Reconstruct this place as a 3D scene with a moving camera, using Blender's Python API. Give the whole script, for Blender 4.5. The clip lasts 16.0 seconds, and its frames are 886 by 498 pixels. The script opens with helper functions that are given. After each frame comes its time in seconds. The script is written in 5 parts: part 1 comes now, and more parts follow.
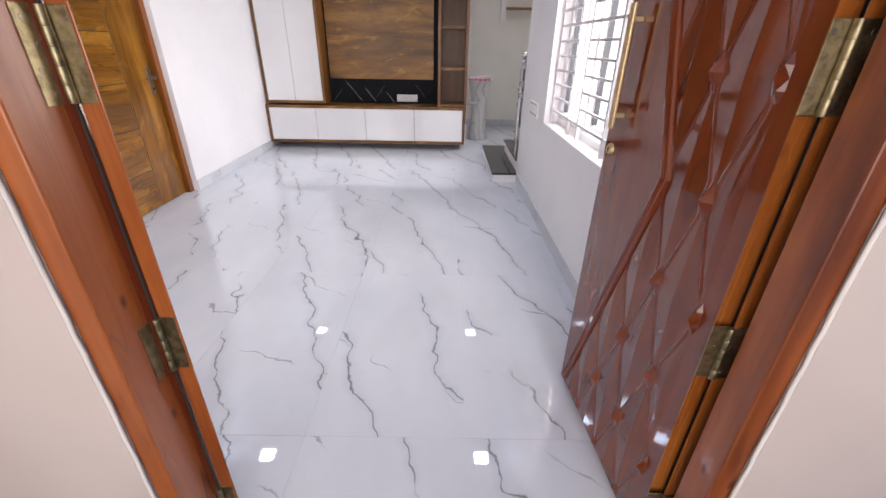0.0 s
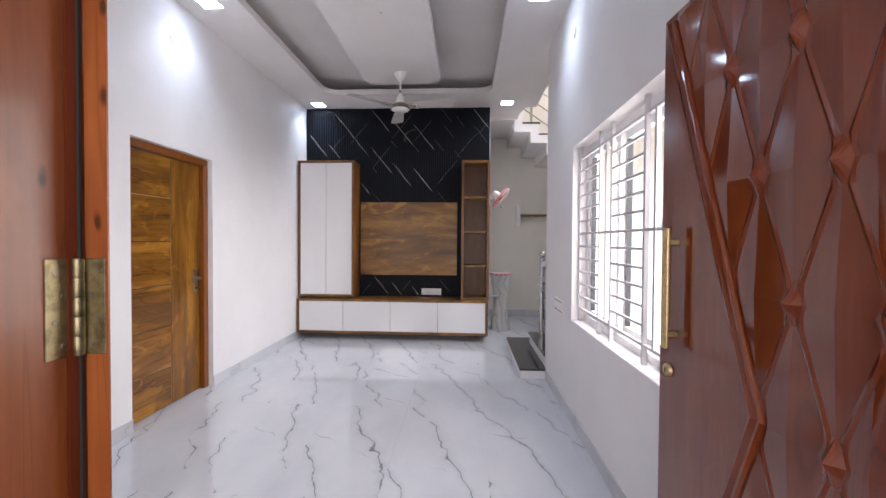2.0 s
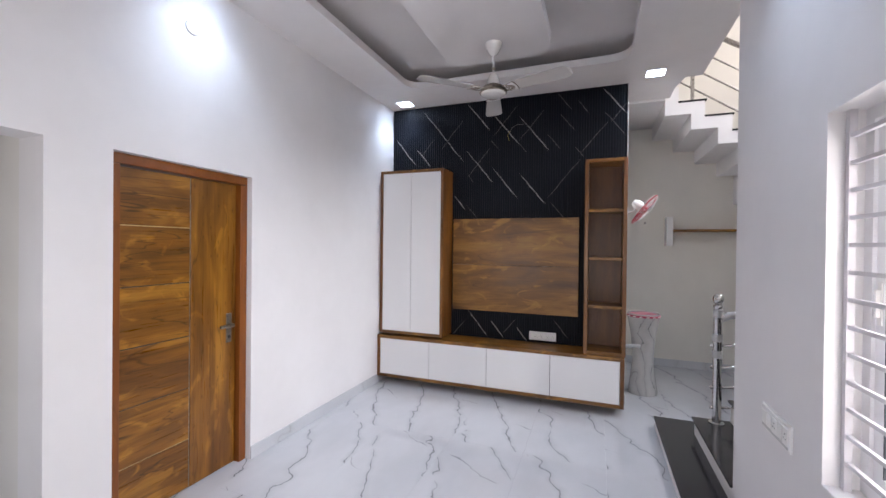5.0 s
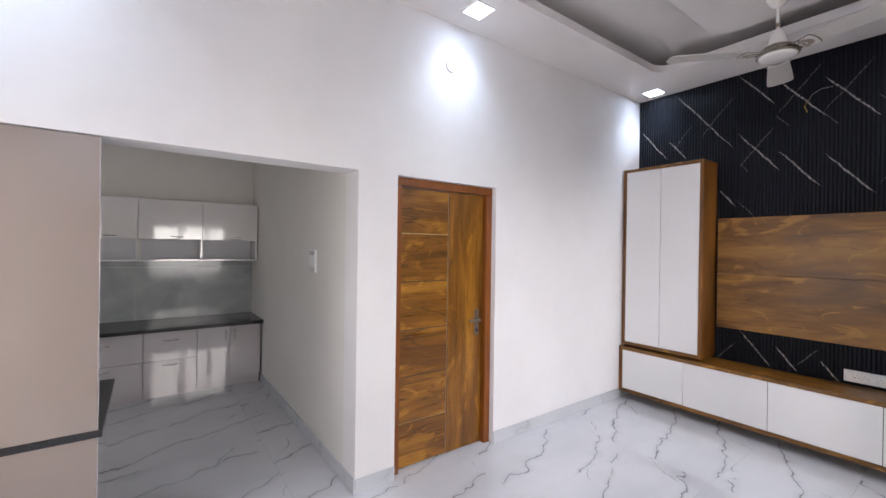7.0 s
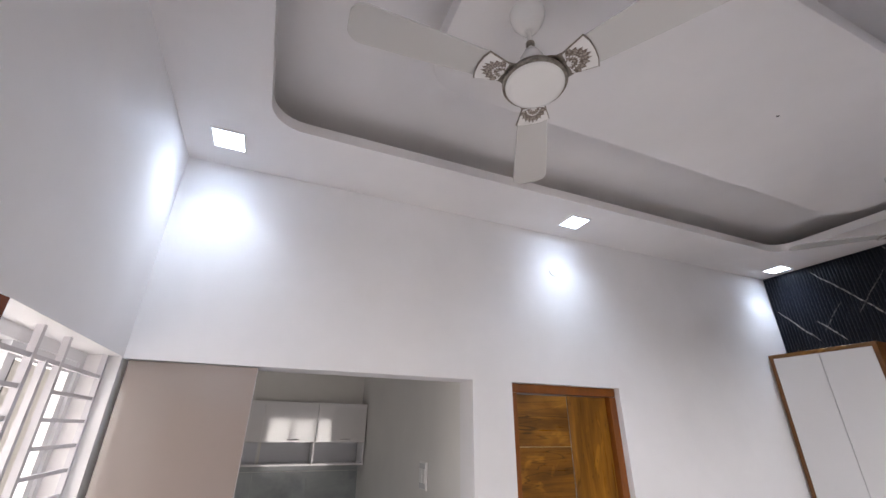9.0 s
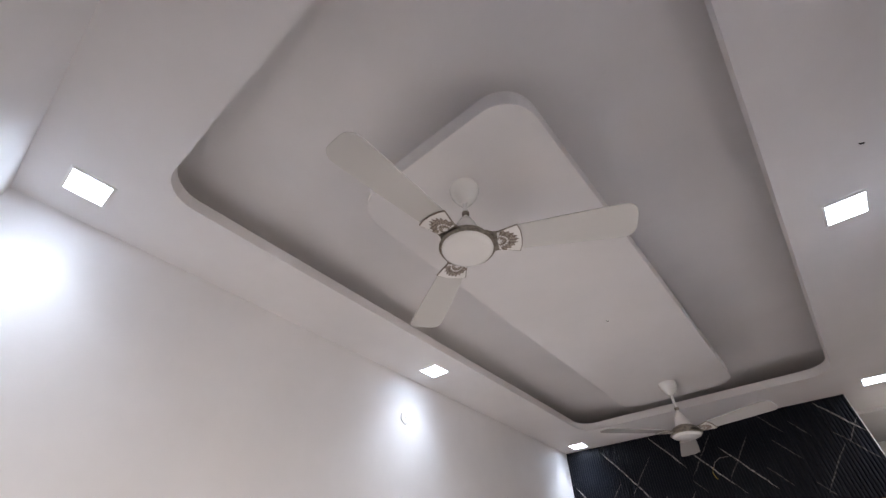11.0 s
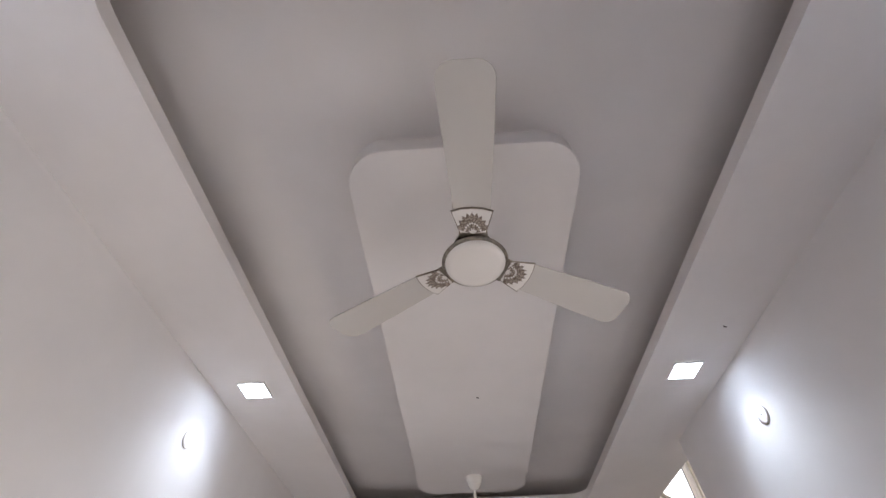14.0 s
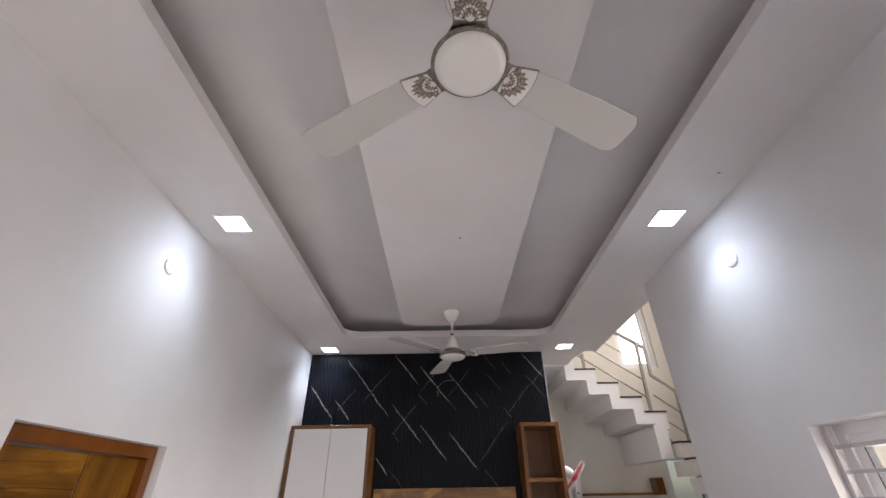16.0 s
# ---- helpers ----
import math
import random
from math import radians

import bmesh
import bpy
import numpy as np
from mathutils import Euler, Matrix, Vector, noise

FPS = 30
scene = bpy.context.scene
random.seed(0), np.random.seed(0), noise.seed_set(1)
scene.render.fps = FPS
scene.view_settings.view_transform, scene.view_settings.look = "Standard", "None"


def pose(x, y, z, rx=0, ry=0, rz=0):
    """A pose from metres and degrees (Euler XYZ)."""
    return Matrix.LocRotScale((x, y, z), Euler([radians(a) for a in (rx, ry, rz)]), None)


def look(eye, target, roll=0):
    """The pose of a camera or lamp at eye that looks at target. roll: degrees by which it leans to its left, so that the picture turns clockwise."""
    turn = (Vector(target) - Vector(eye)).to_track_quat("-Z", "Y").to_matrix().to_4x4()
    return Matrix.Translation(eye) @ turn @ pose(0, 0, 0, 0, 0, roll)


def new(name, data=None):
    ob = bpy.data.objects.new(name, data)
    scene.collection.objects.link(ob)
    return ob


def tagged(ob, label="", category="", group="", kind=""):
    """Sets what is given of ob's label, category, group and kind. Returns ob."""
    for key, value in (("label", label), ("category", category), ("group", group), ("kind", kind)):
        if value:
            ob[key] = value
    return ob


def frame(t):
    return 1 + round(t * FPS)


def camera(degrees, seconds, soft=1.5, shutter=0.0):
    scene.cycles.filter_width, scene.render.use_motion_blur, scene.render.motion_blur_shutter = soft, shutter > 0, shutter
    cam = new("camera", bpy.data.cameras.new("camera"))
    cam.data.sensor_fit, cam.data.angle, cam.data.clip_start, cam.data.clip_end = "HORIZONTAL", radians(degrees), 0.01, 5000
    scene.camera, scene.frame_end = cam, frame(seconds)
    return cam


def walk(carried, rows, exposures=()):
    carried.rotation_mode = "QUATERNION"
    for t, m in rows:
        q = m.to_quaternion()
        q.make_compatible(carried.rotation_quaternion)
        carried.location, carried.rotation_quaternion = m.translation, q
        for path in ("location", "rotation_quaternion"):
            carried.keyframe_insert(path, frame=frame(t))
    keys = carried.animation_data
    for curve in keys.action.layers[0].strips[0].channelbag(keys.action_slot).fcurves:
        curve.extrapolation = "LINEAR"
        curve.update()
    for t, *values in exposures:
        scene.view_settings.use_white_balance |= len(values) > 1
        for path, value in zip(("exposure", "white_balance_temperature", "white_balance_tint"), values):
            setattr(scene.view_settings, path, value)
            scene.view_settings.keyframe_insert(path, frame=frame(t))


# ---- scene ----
cam = camera(95.1, 16.0)
PATH = [
    (0, (2.380, -0.678, 1.303), (2.383, 1.108, 0.404), 1.0),
    (0.5, (2.380, -0.732, 1.357), (2.369, 1.170, 0.736), 0.7),
    (1, (2.373, -0.759, 1.378), (2.348, 1.210, 1.032), 0.6),
    (1.5, (2.351, -0.723, 1.375), (2.301, 1.271, 1.229), 0.6),
    (2, (2.336, -0.545, 1.375), (2.228, 1.452, 1.334), 0.4),
    (2.5, (2.326, -0.313, 1.434), (2.123, 1.677, 1.434), 0.6),
    (3, (2.287, -0.088, 1.489), (1.980, 1.888, 1.484), 0.6),
    (3.2, (2.281, -0.002, 1.515), (1.933, 1.968, 1.511), 0.7),
    (5.3, (2.418, 0.854, 1.604), (1.598, 2.678, 1.591), 0.7),
    (5.5, (2.431, 0.876, 1.604), (1.523, 2.658, 1.593), 0.8),
    (6, (2.456, 0.874, 1.609), (1.312, 2.514, 1.595), 0.8),
    (6.5, (2.455, 0.835, 1.609), (1.055, 2.264, 1.590), 0.9),
    (7, (2.439, 0.786, 1.604), (0.822, 1.963, 1.598), 0.8),
    (7.5, (2.420, 0.761, 1.615), (0.643, 1.678, 1.642), 0.7),
    (8, (2.413, 0.712, 1.679), (0.568, 1.459, 1.865), 0.6),
    (8.5, (2.429, 0.686, 1.744), (0.619, 1.364, 2.258), 0.6),
    (9, (2.442, 0.660, 1.799), (0.753, 1.353, 2.616), 0.7),
    (9.5, (2.436, 0.618, 1.808), (0.916, 1.380, 2.862), 0.7),
    (9.7, (2.420, 0.586, 1.797), (0.978, 1.391, 2.925), 0.6),
    (11.8, (2.106, 0.359, 1.828), (1.443, 1.604, 3.246), -0.1),
    (12, (2.045, 0.374, 1.824), (1.456, 1.634, 3.262), -0.3),
    (12.5, (1.917, 0.424, 1.835), (1.487, 1.694, 3.319), -0.4),
    (13, (1.778, 0.437, 1.842), (1.485, 1.710, 3.356), -0.5),
    (13.5, (1.604, 0.434, 1.856), (1.454, 1.701, 3.395), -1.3),
    (14, (1.528, 0.440, 1.869), (1.483, 1.707, 3.416), -1.5),
    (14.5, (1.514, 0.462, 1.887), (1.528, 1.757, 3.411), -1.5),
    (15, (1.502, 0.519, 1.887), (1.550, 1.893, 3.339), -1.5),
    (15.5, (1.508, 0.581, 1.879), (1.548, 2.113, 3.165), -1.2),
    (16, (1.511, 0.633, 1.839), (1.525, 2.337, 2.886), -1.0),
]
EXPOSURES = ((0.0, 1.22, 6250, 15), (1.5, 0.97, 6250, 15), (2.5, 0.96, 6150, 14), (5.5, 0.95, 6050, 13), (7.0, 1.00, 6200, 13), (8.5, 0.66, 6300, 13), (9.5, 0.66, 6350, 13), (12.0, 0.60, 6700, 13), (14.5, 0.68, 6650, 13), (16.0, 0.62, 6600, 13))
walk(cam, [(t, look(eye, target, roll)) for t, eye, target, roll in PATH], EXPOSURES)

# ---- world, sun and daylight ----
world = bpy.data.worlds.new("world")
scene.world = world
world.use_nodes = True
wn = world.node_tree
sky = wn.nodes.new("ShaderNodeTexSky")
sky.sky_type = "NISHITA"
sky.sun_disc = False
sky.sun_elevation, sky.sun_rotation = radians(62), radians(200)
wn.links.new(sky.outputs[0], wn.nodes["Background"].inputs[0])
wn.nodes["Background"].inputs[1].default_value = 0.05

sun = new("sun", bpy.data.lights.new("sun", "SUN"))
sun.data.energy, sun.data.angle, sun.data.color = 0.6, radians(12), (1.0, 0.96, 0.9)
sun.rotation_euler = (radians(28), 0, radians(-20))


def window_lamp(name, m, w, h, power, color, spread=180):
    """Light from an opening or a fitting."""
    ob = new(name, bpy.data.lights.new(name, "AREA"))
    ob.data.shape, ob.data.size, ob.data.size_y = "RECTANGLE", w, h
    ob.data.energy, ob.data.color = power, color
    ob.data.spread = radians(spread)
    ob.matrix_world = m
    return ob


LED_STRENGTH = 14.0
LED_POWER = 2.0
# Two lamps in an added, unseen opening brighten the room and stair wall.
window_lamp("stairwell_fill", look((5.32, 4.7, 4.15), (0.2, 4.2, 0.9)), 1.6, 1.0, 27, (1.0, 0.97, 0.94), 90)
window_lamp("upper_stair_fill", look((5.31, 5.2, 4.3), (3.5, 7.05, 4.3)), 0.6, 1.0, 12, (1.0, 0.90, 0.80), 110)
window_lamp("porch_daylight", look((2.4, -2.6, 1.5), (2.3, 0.0, 1.2)), 2.6, 2.2, 33, (1.0, 0.89, 0.80))
window_lamp("alley_daylight", look((3.62, 1.70, 1.52), (0.0, 2.0, 0.45)), 1.95, 1.40, 39, (1.0, 0.93, 0.85), 155)
window_lamp("yard_daylight", look((0.61, -0.25, 1.30), (0.61, 3.0, 1.25)), 1.12, 1.52, 13, (1.0, 0.93, 0.85))
# Lamp added to brighten the kitchen through an unseen, assumed window.
window_lamp("kitchen_fill", look((-1.8, -1.28, 1.5), (-1.8, 1.0, 1.0)), 1.1, 0.95, 4.5, (1.0, 0.96, 0.90))


# ---- materials ----
def mat(name, base=(0.8, 0.8, 0.8), rough=0.5, metal=0.0, coat=0.0):
    m = bpy.data.materials.new(name)
    m.use_nodes = True
    b = m.node_tree.nodes["Principled BSDF"]
    b.inputs["Base Color"].default_value = (*base, 1)
    b.inputs["Roughness"].default_value = rough
    b.inputs["Metallic"].default_value = metal
    b.inputs["Coat Weight"].default_value = coat
    b.inputs["Coat Roughness"].default_value = 0.05
    return m


class Net:
    """Short hand for building node networks."""

    def __init__(self, m):
        self.t = m.node_tree
        self.bsdf = self.t.nodes["Principled BSDF"]

    def node(self, kind, **props):
        n = self.t.nodes.new(kind)
        for k, v in props.items():
            if k == "op":
                n.operation = v
        return n

    def put(self, sock, v):
        if hasattr(v, "is_output"):
            self.t.links.new(v, sock)
        else:
            sock.default_value = v

    def math(self, op, a, b=0.0, c=0.0):
        n = self.node("ShaderNodeMath", op=op)
        for s, v in zip(n.inputs, (a, b, c)):
            self.put(s, v)
        return n.outputs[0]

    def coords(self):
        return self.node("ShaderNodeTexCoord").outputs["Object"]

    def scaled(self, v, s, off=None):
        n = self.node("ShaderNodeMapping")
        self.put(n.inputs["Vector"], v)
        n.inputs["Scale"].default_value = s
        if off is not None:
            self.put(n.inputs["Location"], off)
        return n.outputs[0]

    def noise(self, v, scale, detail=3.0, rough=0.5, dist=0.0):
        n = self.node("ShaderNodeTexNoise")
        self.put(n.inputs["Vector"], v)
        n.inputs["Scale"].default_value = scale
        n.inputs["Detail"].default_value = detail
        n.inputs["Roughness"].default_value = rough
        n.inputs["Distortion"].default_value = dist
        return n.outputs[0]

    def ramp(self, fac, stops):
        n = self.node("ShaderNodeValToRGB")
        self.put(n.inputs[0], fac)
        els = n.color_ramp.elements
        while len(els) < len(stops):
            els.new(0.5)
        for e, (p, c) in zip(els, stops):
            e.position = p
            e.color = (*c, 1)
        return n.outputs[0]

    def mix(self, fac, a, b, mode="MIX"):
        n = self.node("ShaderNodeMix")
        n.data_type, n.blend_type = "RGBA", mode
        self.put(n.inputs[0], fac)
        self.put(n.inputs[6], a if hasattr(a, "is_output") else (*a, 1))
        self.put(n.inputs[7], b if hasattr(b, "is_output") else (*b, 1))
        return n.outputs[2]

    def step(self, v, lo, hi):
        n = self.node("ShaderNodeMapRange")
        n.interpolation_type = "SMOOTHSTEP"
        self.put(n.inputs[0], v)
        self.put(n.inputs[1], lo)
        self.put(n.inputs[2], hi)
        return n.outputs[0]

    def bump(self, h, strength=0.1, dist=0.01):
        n = self.node("ShaderNodeBump")
        self.put(n.inputs["Height"], h)
        n.inputs["Strength"].default_value = strength
        n.inputs["Distance"].default_value = dist
        self.t.links.new(n.outputs[0], self.bsdf.inputs["Normal"])

    def color(self, c):
        self.put(self.bsdf.inputs["Base Color"], c)

    def rough(self, r):
        self.put(self.bsdf.inputs["Roughness"], r)

    def xyz(self, v):
        n = self.node("ShaderNodeSeparateXYZ")
        self.put(n.inputs[0], v)
        return n.outputs

    def vec(self, x, y, z):
        n = self.node("ShaderNodeCombineXYZ")
        for s, v in zip(n.inputs, (x, y, z)):
            self.put(s, v)
        return n.outputs[0]

    def random(self):
        return self.node("ShaderNodeObjectInfo").outputs["Random"]


def paint(name, base, rough=0.55, uneven=0.04, bump=0.06):
    """Rolled emulsion: faint blotches and orange peel."""
    m = mat(name, base, rough)
    n = Net(m)
    co = n.coords()
    blotch = n.noise(co, 1.3, 4, 0.6)
    dark = tuple(c * (1 - uneven * 2.2) for c in base)
    n.color(n.ramp(blotch, [(0.3, dark), (0.7, base)]))
    n.bump(n.noise(co, 260, 2), bump, 0.002)
    n.rough(n.math("MULTIPLY_ADD", blotch, 0.12, rough - 0.06))
    return m


def wood(name, dark, mid, light, axis="z", rough=0.32, coat=0.15, size=1.0, streaks=0.5, patch=0.5, knots=0.0, lines=0.0):
    """Sawn wood or wood-print laminate: slow tone changes, pale flame patches, fibres and a few dark streaks along one axis."""
    m = mat(name, mid, rough, 0, coat)
    n = Net(m)
    co = n.coords()
    shift = n.math("MULTIPLY", n.random(), 13.0)
    k = "xyz".index(axis)

    def along(across, run):
        s = [across / size] * 3
        s[k] = run / size
        return n.scaled(co, tuple(s), n.vec(shift, shift, shift))

    tone = n.noise(along(4.2, 0.8), 1.0, 3, 0.55, 0.8)
    figure = n.noise(along(8.0, 1.6), 1.0, 4, 0.6, 0.9)
    fibre = n.noise(along(90.0, 3.0), 1.0, 3, 0.6)
    v = n.math("ADD", n.math("MULTIPLY", tone, 0.50), n.math("ADD", n.math("MULTIPLY", figure, 0.36), n.math("MULTIPLY", fibre, 0.14)))
    base = n.ramp(v, [(0.35, dark), (0.50, mid), (0.64, light)])
    flame = n.step(n.noise(along(6.0, 3.0), 1.0, 3, 0.5, 1.6), 0.58, 0.68)
    base = n.mix(n.math("MULTIPLY", flame, 0.55 * patch), base, tuple(min(1.0, c * 1.35) for c in light))
    warp = n.noise(along(5.0, 0.55), 1.0, 2, 0.5, 0.6)
    streak = n.step(n.math("ABSOLUTE", n.math("SUBTRACT", warp, 0.44)), 0.010, 0.0)
    streak = n.math("MULTIPLY", streak, n.step(n.noise(along(2.0, 1.2), 1.0, 1), 0.42, 0.56))
    base = n.mix(n.math("MULTIPLY", streak, streaks), base, tuple(c * 0.35 for c in dark))
    if lines:
        # broad darker bands and fine sharp grain lines
        band = n.step(n.noise(along(11.0, 0.45), 1.0, 2, 0.5, 0.5), 0.52, 0.66)
        base = n.mix(n.math("MULTIPLY", band, 0.55 * lines), base, dark)
        ring = n.math("ABSOLUTE", n.math("SUBTRACT", n.noise(along(13.0, 0.9), 1.0, 1, 0.4, 0.9), 0.47))
        base = n.mix(n.math("MULTIPLY", n.step(ring, 0.016, 0.0), 0.6 * lines), base, tuple(c * 0.5 for c in dark))
    if knots:
        v = n.node("ShaderNodeTexVoronoi")
        x, y, z = n.xyz(co)
        v.voronoi_dimensions = "2D"
        n.put(v.inputs["Vector"], n.vec(n.math("MULTIPLY_ADD", n.math("ADD", x, y), 17.0, shift), n.math("MULTIPLY_ADD", z, 8.0, shift), 0.0))
        v.inputs["Scale"].default_value = 1.0
        v.inputs["Randomness"].default_value = 1.0
        near = n.math("ADD", v.outputs["Distance"], n.math("MULTIPLY", n.noise(co, 60, 2), 0.10))
        pick = n.node("ShaderNodeSeparateXYZ")
        n.put(pick.inputs[0], v.outputs["Color"])
        few = n.math("GREATER_THAN", pick.outputs[0], 0.72)
        base = n.mix(n.math("MULTIPLY", n.math("MULTIPLY", n.step(near, 0.21, 0.08), few), knots), base, tuple(c * 0.22 for c in dark))
    n.color(base)
    n.bump(fibre, 0.05, 0.002)
    n.rough(n.math("MULTIPLY_ADD", fibre, 0.16, rough - 0.08))
    return m


WALL = paint("white_emulsion", (0.80, 0.78, 0.785))
CREAM = paint("cream_emulsion", (0.76, 0.73, 0.675))
KITCHEN_WALL = paint("pale_kitchen_emulsion", (0.76, 0.735, 0.70))
CEIL = paint("ceiling_white", (0.80, 0.77, 0.765), 0.6)
BEIGE = paint("beige_gloss_laminate", (0.315, 0.262, 0.238), 0.08, 0.02, 0.004)
WHITE_GLOSS = paint("white_gloss_laminate", (0.80, 0.79, 0.79), 0.08, 0.015, 0.008)
KITCHEN_GLOSS = paint("grey_gloss_laminate", (0.50, 0.475, 0.485), 0.07, 0.015, 0.004)
UPPER_GLOSS = paint("pale_gloss_laminate", (0.66, 0.64, 0.635), 0.07, 0.015, 0.004)
UPPER_GLOSS.node_tree.nodes["Principled BSDF"].inputs["Coat Weight"].default_value = 1.0
KITCHEN_GLOSS.node_tree.nodes["Principled BSDF"].inputs["Coat Weight"].default_value = 1.0
for gloss in (WHITE_GLOSS, BEIGE):
    gloss.node_tree.nodes["Principled BSDF"].inputs["Coat Weight"].default_value = 0.8
    gloss.node_tree.nodes["Principled BSDF"].inputs["Coat Roughness"].default_value = 0.02
GREY_BACK = paint("grey_cabinet_back", (0.64, 0.64, 0.68), 0.4, 0.03)
PLASTIC = paint("white_plastic", (0.80, 0.79, 0.77), 0.3, 0.01, 0.01)
FAN_WHITE = paint("fan_ivory", (0.80, 0.775, 0.75), 0.25, 0.01, 0.01)
BLADE = paint("blade_ivory", (0.60, 0.58, 0.56), 0.22, 0.02, 0.01)
GRILLE_PAINT = paint("grille_grey_white_enamel", (0.62, 0.60, 0.63), 0.35, 0.05, 0.05)
UPVC = paint("white_upvc", (0.80, 0.80, 0.82), 0.3, 0.01, 0.0)
CAULK = paint("white_caulk", (0.80, 0.77, 0.72), 0.7, 0.1, 0.4)
RED = mat("red_plastic", (0.55, 0.03, 0.06), 0.3)
PINK = mat("pink_tape", (0.36, 0.022, 0.075), 0.3)
# Near-black that paints shade in narrow gaps; also holes, wire ends, a knob.
DARK_GAP = mat("dark_shadow_gap", (0.03, 0.025, 0.022), 0.7)
# Black of the window seals; also paints the gap behind the door leaf.
SEAL_AND_GAP = mat("black_seal_and_gap", (0.03, 0.035, 0.045), 0.5)
TEAK_H = wood("teak_across", (0.080, 0.027, 0.002), (0.225, 0.090, 0.008), (0.42, 0.195, 0.022), "y", 0.30, 0.15, 1.0, 0.9, 0.75, 0.0, 1.0)
TEAK_V = wood("teak_upright", (0.090, 0.031, 0.002), (0.212, 0.084, 0.008), (0.360, 0.160, 0.016), "z", 0.30, 0.15, 1.0, 0.6, 0.75, 0.35, 0.7)
TEAK_FRAME = wood("teak_frame", (0.155, 0.043, 0.005), (0.20, 0.058, 0.006), (0.245, 0.077, 0.009), "z", 0.34, 0.1, 1.0, 0.2, 0.2)
WALNUT_H = wood("brown_laminate_across", (0.080, 0.030, 0.004), (0.195, 0.083, 0.011), (0.340, 0.162, 0.026), "x", 0.36, 0.05, 0.95, 0.45, 1.0, 0.0, 0.22)
WALNUT_V = wood("brown_laminate_upright", (0.090, 0.031, 0.005), (0.165, 0.062, 0.010), (0.24, 0.098, 0.018), "z", 0.35, 0.1, 0.8, 0.4, 0.3)
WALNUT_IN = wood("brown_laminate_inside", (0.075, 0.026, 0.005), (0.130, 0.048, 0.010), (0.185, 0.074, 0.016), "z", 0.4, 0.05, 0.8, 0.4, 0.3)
SAL = wood("red_brown_frame_wood", (0.115, 0.024, 0.006), (0.250, 0.062, 0.013), (0.38, 0.112, 0.026), "z", 0.34, 0.12, 1.0, 0.7, 0.45, 0.85, 0.4)
MAHOGANY = wood("mahogany_varnish", (0.110, 0.020, 0.007), (0.145, 0.028, 0.010), (0.195, 0.043, 0.012), "z", 0.065, 0.3, 1.0, 0.3, 0.2)
ORANGE_EDGE = wood("varnished_edge_wood", (0.22, 0.060, 0.010), (0.31, 0.092, 0.014), (0.38, 0.130, 0.022), "z", 0.26, 0.3, 1.0, 0.6, 0.5, 0.3, 0.5)


def metal(name, base, rough, spots=0.0):
    m = mat(name, base, rough, 1.0)
    n = Net(m)
    co = n.coords()
    v = n.noise(co, 60, 4, 0.6)
    n.color(n.ramp(v, [(0.35, tuple(c * (1 - spots) for c in base)), (0.6, base)]))
    n.rough(n.math("MULTIPLY_ADD", v, 0.25, max(0.02, rough - 0.12)))
    return m


BRASS = metal("antique_brass", (0.38, 0.32, 0.19), 0.40, 0.45)
BRASS_BRIGHT = metal("brass_inlay", (0.62, 0.47, 0.25), 0.38, 0.3)
STEEL = metal("polished_steel", (0.68, 0.67, 0.66), 0.14, 0.15)
NICKEL = metal("aged_nickel", (0.33, 0.29, 0.24), 0.36, 0.4)
RAIL = metal("rail_steel", (0.46, 0.43, 0.40), 0.3, 0.4)


def granite(name):
    m = mat(name, (0.03, 0.03, 0.033), 0.12)
    n = Net(m)
    co = n.coords()
    n.color(n.ramp(n.noise(co, 340, 2, 0.7), [(0.45, (0.018, 0.018, 0.02)), (0.62, (0.05, 0.05, 0.055)), (0.72, (0.12, 0.12, 0.125))]))
    n.rough(n.math("MULTIPLY_ADD", n.noise(co, 9, 4), 0.22, 0.06))
    return m


GRANITE = granite("black_granite")


